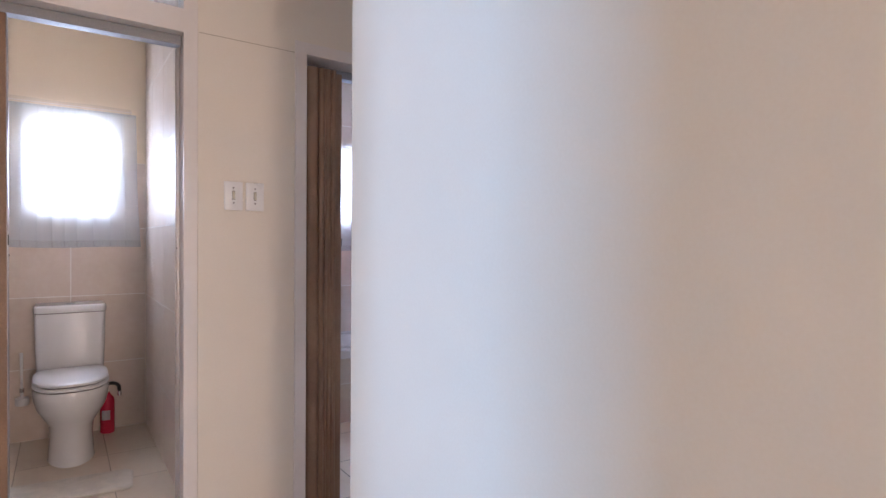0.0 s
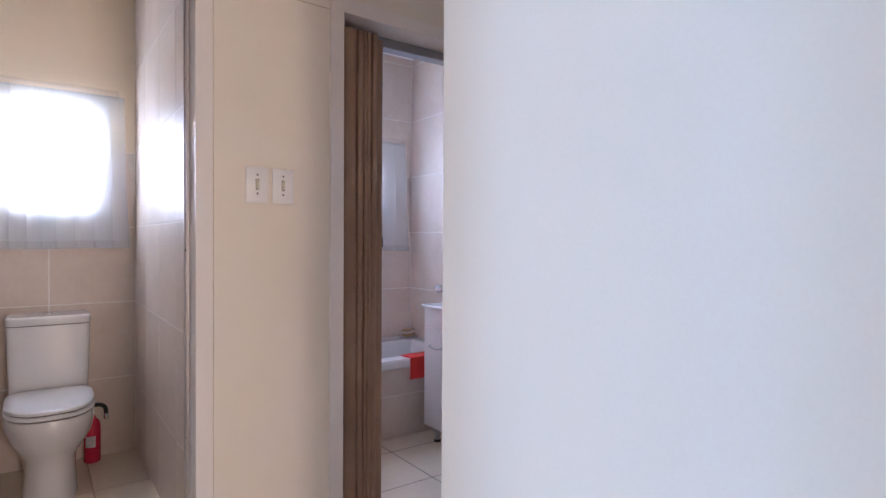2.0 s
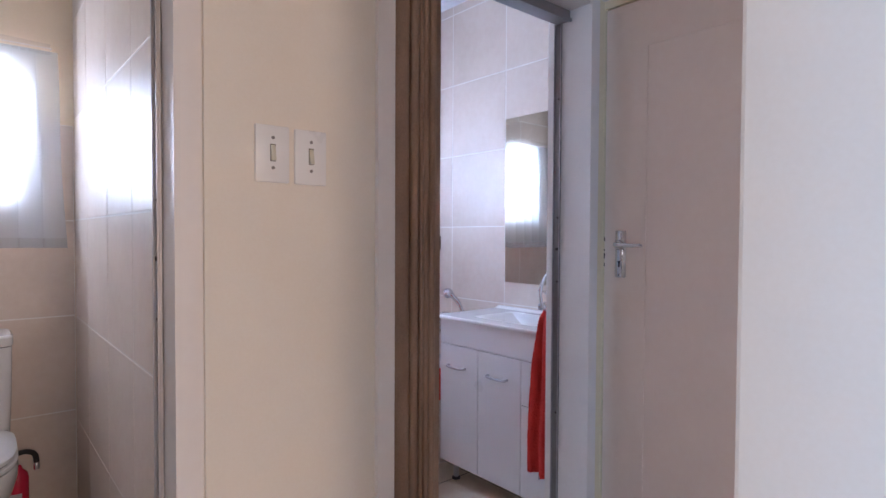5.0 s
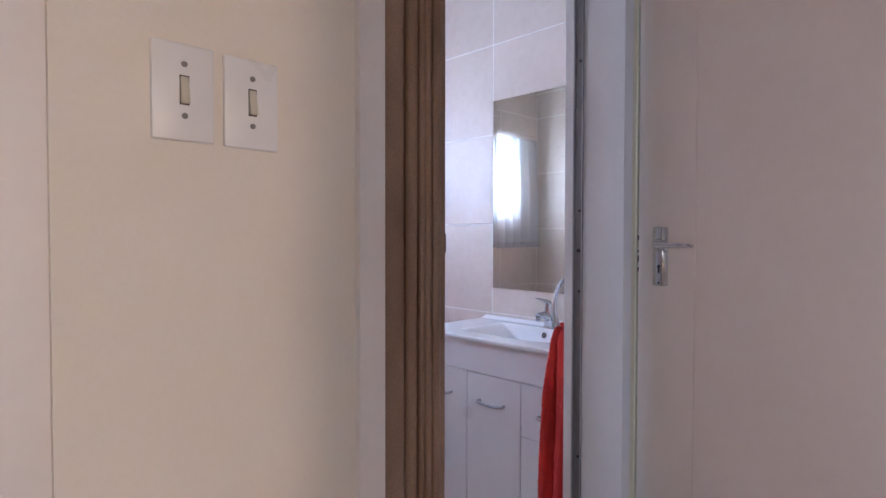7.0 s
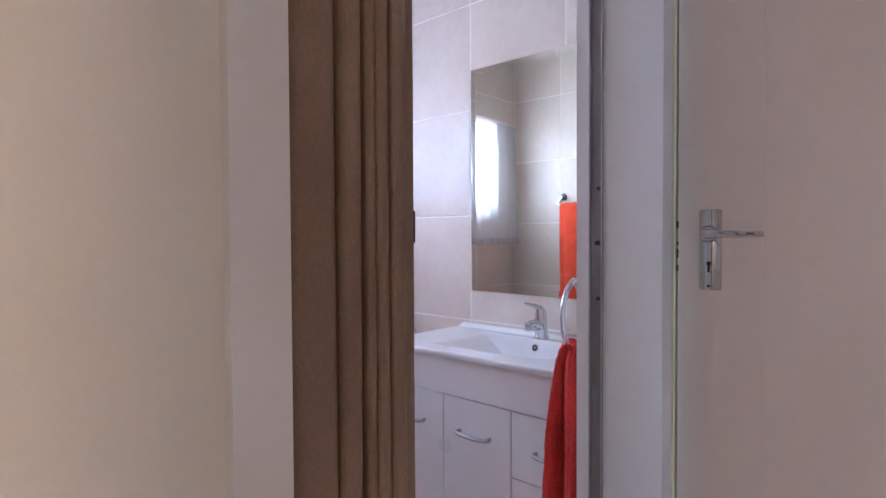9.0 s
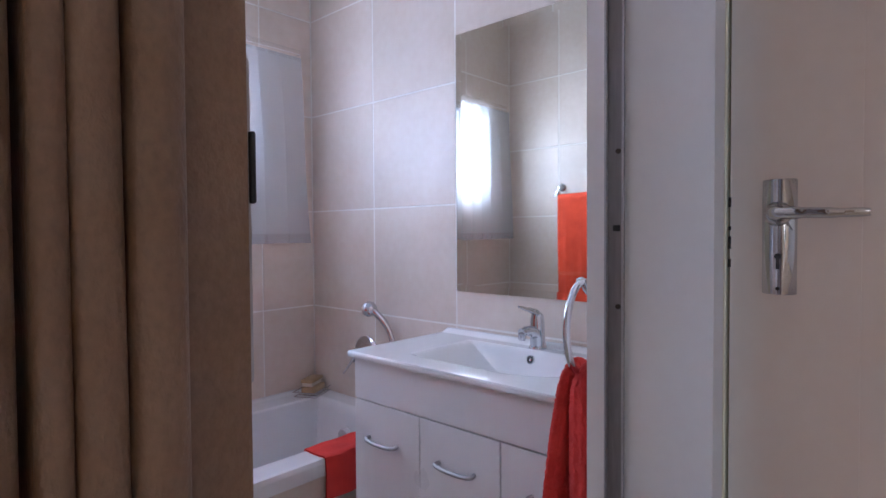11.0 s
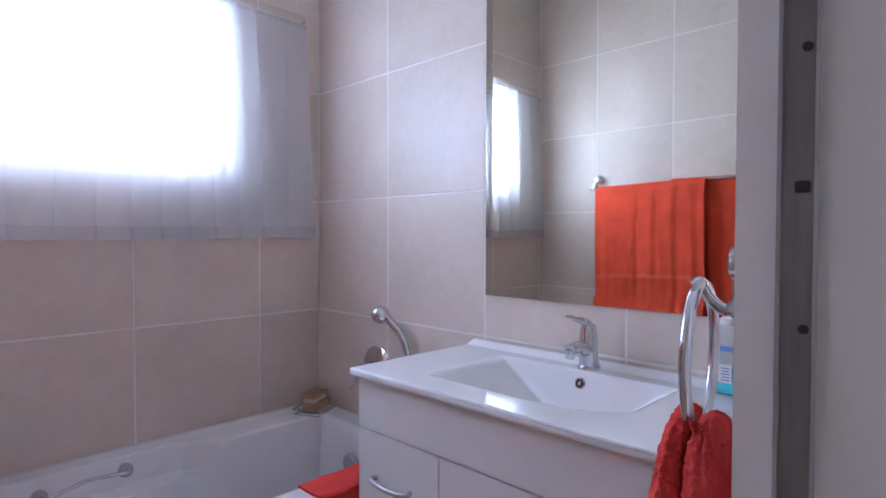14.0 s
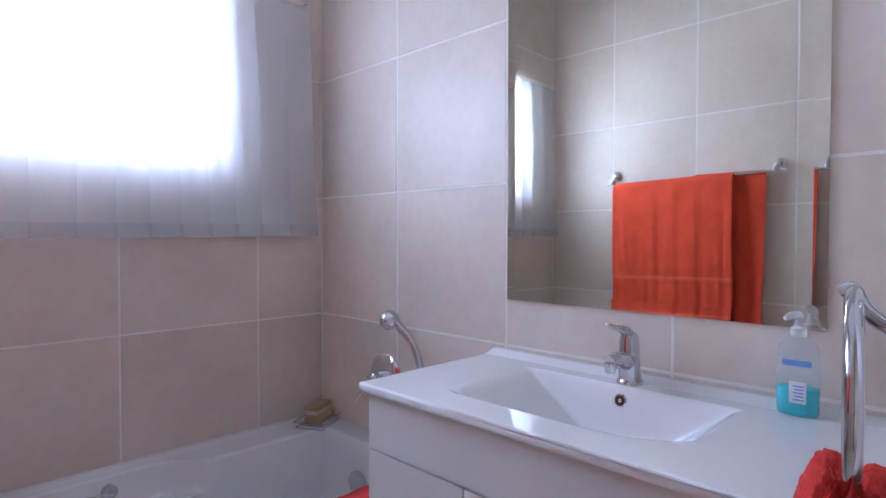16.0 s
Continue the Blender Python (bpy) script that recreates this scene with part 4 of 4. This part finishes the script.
# ---- toilet ----
toilet = thing("toilet", (0.546, 4.15, 0), "white close-coupled ceramic toilet with the lid down", "toilet")


def egg(cx, cy, w, back, front, z, n=40, sq=0.85):
    pts = []
    for a in np.linspace(0, 2 * math.pi, n + 1)[:-1]:
        ca, sa = math.cos(a), math.sin(a)
        ly = front if sa < 0 else back
        q = 1.0 if sa < 0 else sq
        pts.append((cx + w * math.copysign(abs(ca) ** q, ca), cy + ly * math.copysign(abs(sa) ** q, sa), z))
    return pts


C = 0.546
def seat_ring(w, back, front, z, n=44):
    """A D shape: straight hinge side, full rounded front."""
    pts = []
    for a in np.linspace(0, 2 * math.pi, n + 1)[:-1]:
        ca, sa = math.cos(a), math.sin(a)
        q = 0.72 if sa < 0 else 0.38
        pts.append((C + w * math.copysign(abs(ca) ** q, ca), 4.08 + (front if sa < 0 else back) * math.copysign(abs(sa) ** (0.86 if sa < 0 else 0.38), sa), z))
    return pts


part("pedestal", loft([egg(C, 4.13, 0.116, 0.20, 0.225, 0.0), egg(C, 4.13, 0.114, 0.20, 0.222, 0.02), egg(C, 4.13, 0.106, 0.20, 0.205, 0.14), egg(C, 4.12, 0.112, 0.21, 0.198, 0.205),
                       egg(C, 4.10, 0.140, 0.23, 0.222, 0.255), egg(C, 4.085, 0.168, 0.23, 0.252, 0.31), egg(C, 4.08, 0.182, 0.23, 0.272, 0.365), seat_ring(0.184, 0.215, 0.275, 0.415, 40), seat_ring(0.180, 0.21, 0.270, 0.432, 40)]),
     CERAMIC, toilet)
# dark filler that paints the shade between bowl and seat
part("bowl_gap_shade", loft([seat_ring(0.172, 0.19, 0.258, 0.431), seat_ring(0.172, 0.19, 0.258, 0.4385)]), GAP, toilet)
part("seat", loft([seat_ring(0.178, 0.19, 0.268, 0.4375), seat_ring(0.184, 0.195, 0.277, 0.442), seat_ring(0.184, 0.195, 0.277, 0.453), seat_ring(0.179, 0.19, 0.270, 0.458)]), PLASTIC, toilet)
# the same painted shade between seat and lid
part("lid_gap_shade", loft([seat_ring(0.172, 0.18, 0.262, 0.457), seat_ring(0.172, 0.18, 0.262, 0.464)]), GAP, toilet)
part("lid", loft([seat_ring(0.177, 0.19, 0.267, 0.463), seat_ring(0.182, 0.195, 0.274, 0.468), seat_ring(0.181, 0.195, 0.272, 0.478), seat_ring(0.172, 0.187, 0.260, 0.4845), seat_ring(0.160, 0.174, 0.242, 0.4868), seat_ring(0.05, 0.06, 0.08, 0.4872), seat_ring(0.01, 0.012, 0.016, 0.4873)]), LAMINATE, toilet)
for x in (C - 0.155, C + 0.155):
    part("hinge", lathe([(0.009, 0.430), (0.009, 0.470), (0.007, 0.474)], (x, 4.283, 0), "z", 16), CHROME, toilet)


def tank_ring(z, g):
    pts = []
    for a in np.linspace(0, 2 * math.pi, 41)[:-1]:
        ca, sa = math.cos(a), math.sin(a)
        pts.append((C + (0.183 + g) * math.copysign(abs(ca) ** 0.22, ca), 4.405 + (0.118 + g) * math.copysign(abs(sa) ** 0.30, sa), z))
    return pts


part("cistern", loft([tank_ring(0.430, -0.016), tank_ring(0.45, -0.010), tank_ring(0.60, -0.004), tank_ring(0.808, 0.0)]), CERAMIC, toilet)
# painted shade under the cistern lid
part("cistern_gap_shade", loft([tank_ring(0.807, -0.006), tank_ring(0.813, -0.006)]), GAP, toilet)
part("cistern_lid", loft([tank_ring(0.812, 0.001), tank_ring(0.818, 0.004), tank_ring(0.848, 0.004), tank_ring(0.857, -0.004)]), CERAMIC, toilet)
part("flush_button", lathe([(0.026, 0.856), (0.026, 0.863), (0.020, 0.866)], (C, 4.405, 0), "z", 24), CHROME, toilet)

ext = thing("fire_extinguisher", (0.760, 4.43, 0), "small red cylinder with a white label standing beside the toilet", "extinguisher")
part("cylinder", lathe([(0.036, 0.0), (0.041, 0.006), (0.041, 0.205), (0.036, 0.228), (0.020, 0.245), (0.014, 0.262)], (0.745, 4.455, 0), "z", 28), RED_PAINT, ext)
lb = part("label", sheet(lambda u, v: (0.745 + 0.0415 * math.sin(-0.3 - 0.9 * (u - 0.5) * 2 * 0.7), 4.455 - 0.0415 * math.cos(-0.3 - 0.9 * (u - 0.5) * 2 * 0.7), 0.09 + 0.062 * v), 12, 2), LABEL_GREY, ext, "white printed label")
hose = thing("water_hose", (0.80, 4.53, 0.28), "dark flexible water hose with a chrome valve", "hose")
part("hose", tube(arc([(0.735, 4.45, 0.315), (0.775, 4.45, 0.318), (0.806, 4.455, 0.300), (0.814, 4.46, 0.262)], 6), 0.011, 12), DARK, hose)
part("valve", lathe([(0.012, 0.230), (0.013, 0.247), (0.010, 0.265)], (0.814, 4.46, 0), "z", 16), CHROME, hose)
part("valve_stem", tube([(0.814, 4.46, 0.247), (0.814, 4.545, 0.247)], 0.008, 10), CHROME, hose)

tb = thing("toilet_brush", (0.303, 4.47, 0.0), "white toilet brush in a holder on the tiled wall", "toilet brush")
part("holder", lathe([(0.030, 0.24), (0.034, 0.245), (0.036, 0.285), (0.030, 0.287)], (0.300, 4.48, 0), "z", 22), PLASTIC, tb)
part("bracket", box((0.288, 4.50, 0.245), (0.313, 4.54, 0.275), 0.003), CHROME, tb)
part("handle", tube([(0.300, 4.48, 0.28), (0.298, 4.482, 0.40), (0.296, 4.484, 0.56)], [0.008, 0.007, 0.010], 12), PLASTIC, tb)
part("collar", lathe([(0.013, 0.320), (0.013, 0.345)], (0.299, 4.481, 0), "z", 16), CHROME, tb)

tmat = bmesh.new()
pts = []
for cx, cy, a0 in ((0.76, 3.505, -90), (0.76, 3.675, 0), (0.10, 3.675, 90), (0.10, 3.505, 180)):
    pts += [(cx + 0.05 * math.cos(radians(a0 + k * 15)), cy + 0.05 * math.sin(radians(a0 + k * 15))) for k in range(7)]
rot = Matrix.Rotation(radians(-6), 2)
ctr = Vector((0.43, 3.59))
pts = [tuple(ctr + rot @ (Vector(p) - ctr)) for p in pts]
rings = []
for g, z in ((0.0, 0.001), (0.0, 0.010), (0.006, 0.015), (0.016, 0.017)):
    rings.append([(ctr.x + (x - ctr.x) * (1 - g / 0.38), ctr.y + (y - ctr.y) * (1 - g / 0.13), z) for x, y in pts])
tagged(part("toilet_mat", loft(rings, tmat), MAT_PILE), "cream pile mat in front of the toilet", "bath mat")

# ---- tiles ----
east_u = [BATH_S, 3.171, 3.624, 4.078, BATH_N]
tiles(wall_bath_east, "x", BATH_E, 2.935, east_u, skirt_z)
north_u = [BATH_W, 1.783, 2.22, 2.657, BATH_E]
tiles(wall_exterior, "y", BATH_N, 4.545, north_u, skirt_z, ((1.65, 1.436, 2.506, 1.99),))
tiles(wall_wet_divider, "x", BATH_W, 1.315, [BATH_S, 2.86, 3.285, 3.705, 4.135, BATH_N], skirt_z)
south = structure("wall_bath_south", wall_box("y", 2.6845, 2.6865, B_R + FW + 0.001, 2.934, H), GROUT, "tiled strip beside the bathroom doorway")
tiles(south, "y", BATH_S, 2.6865, [B_R + FW + 0.002, 2.48, BATH_E], skirt_z)
T_E, T_N, T_W, T_TOP = 0.975, 4.535, -0.005, 1.772
tiles(wall_wet_divider, "x", T_E, 0.99, [T_BACK + 0.003, 2.87, 3.324, 3.728, 4.165, T_N], [0, 0.405, 0.885, 1.335, 1.80, 2.24, 2.68, H])
tiles(wall_exterior, "y", T_N, 4.545, [T_W, 0.112, 0.549, T_E - 0.001], [0, 0.445, 0.89, 1.332, T_TOP], ((0.375, 1.451, 0.750, 1.970),))
tiles(wall_toilet_west, "x", T_W, -0.02, [T_BACK + 0.003, 3.15, 3.60, 4.05, T_N], [0, 0.445, 0.89, 1.332, T_TOP])
tiles(floor, "z", 0.0, -0.010, [1.335, 1.77, 2.20, 2.63, 2.935], [2.35, 2.74, 3.17, 3.60, 3.83], mat=FLOOR_TILE)
tiles(floor, "z", 0.0, -0.010, [-0.02, 0.29, 0.72, 0.99], [2.35, 2.70, 3.15, 3.58, 4.01, 4.545], mat=FLOOR_TILE, bed_mat=BEIGE_GROUT, joint=0.004)
tiles(floor, "z", 0.0, -0.010, [-0.65 + 0.43 * k for k in range(5)] + [1.33], [-2.75 + 0.43 * k for k in range(12)] + [2.35], mat=FLOOR_TILE)
tiles(floor, "z", 0.0, -0.010, [1.33, 1.77, 2.20, 2.262], [1.652, 1.98, 2.35], mat=FLOOR_TILE)
tiles(apron, "y", 3.790, 3.80, [1.337, 1.783, 2.22, 2.657, 2.918], [0.0, 0.27, 0.447])
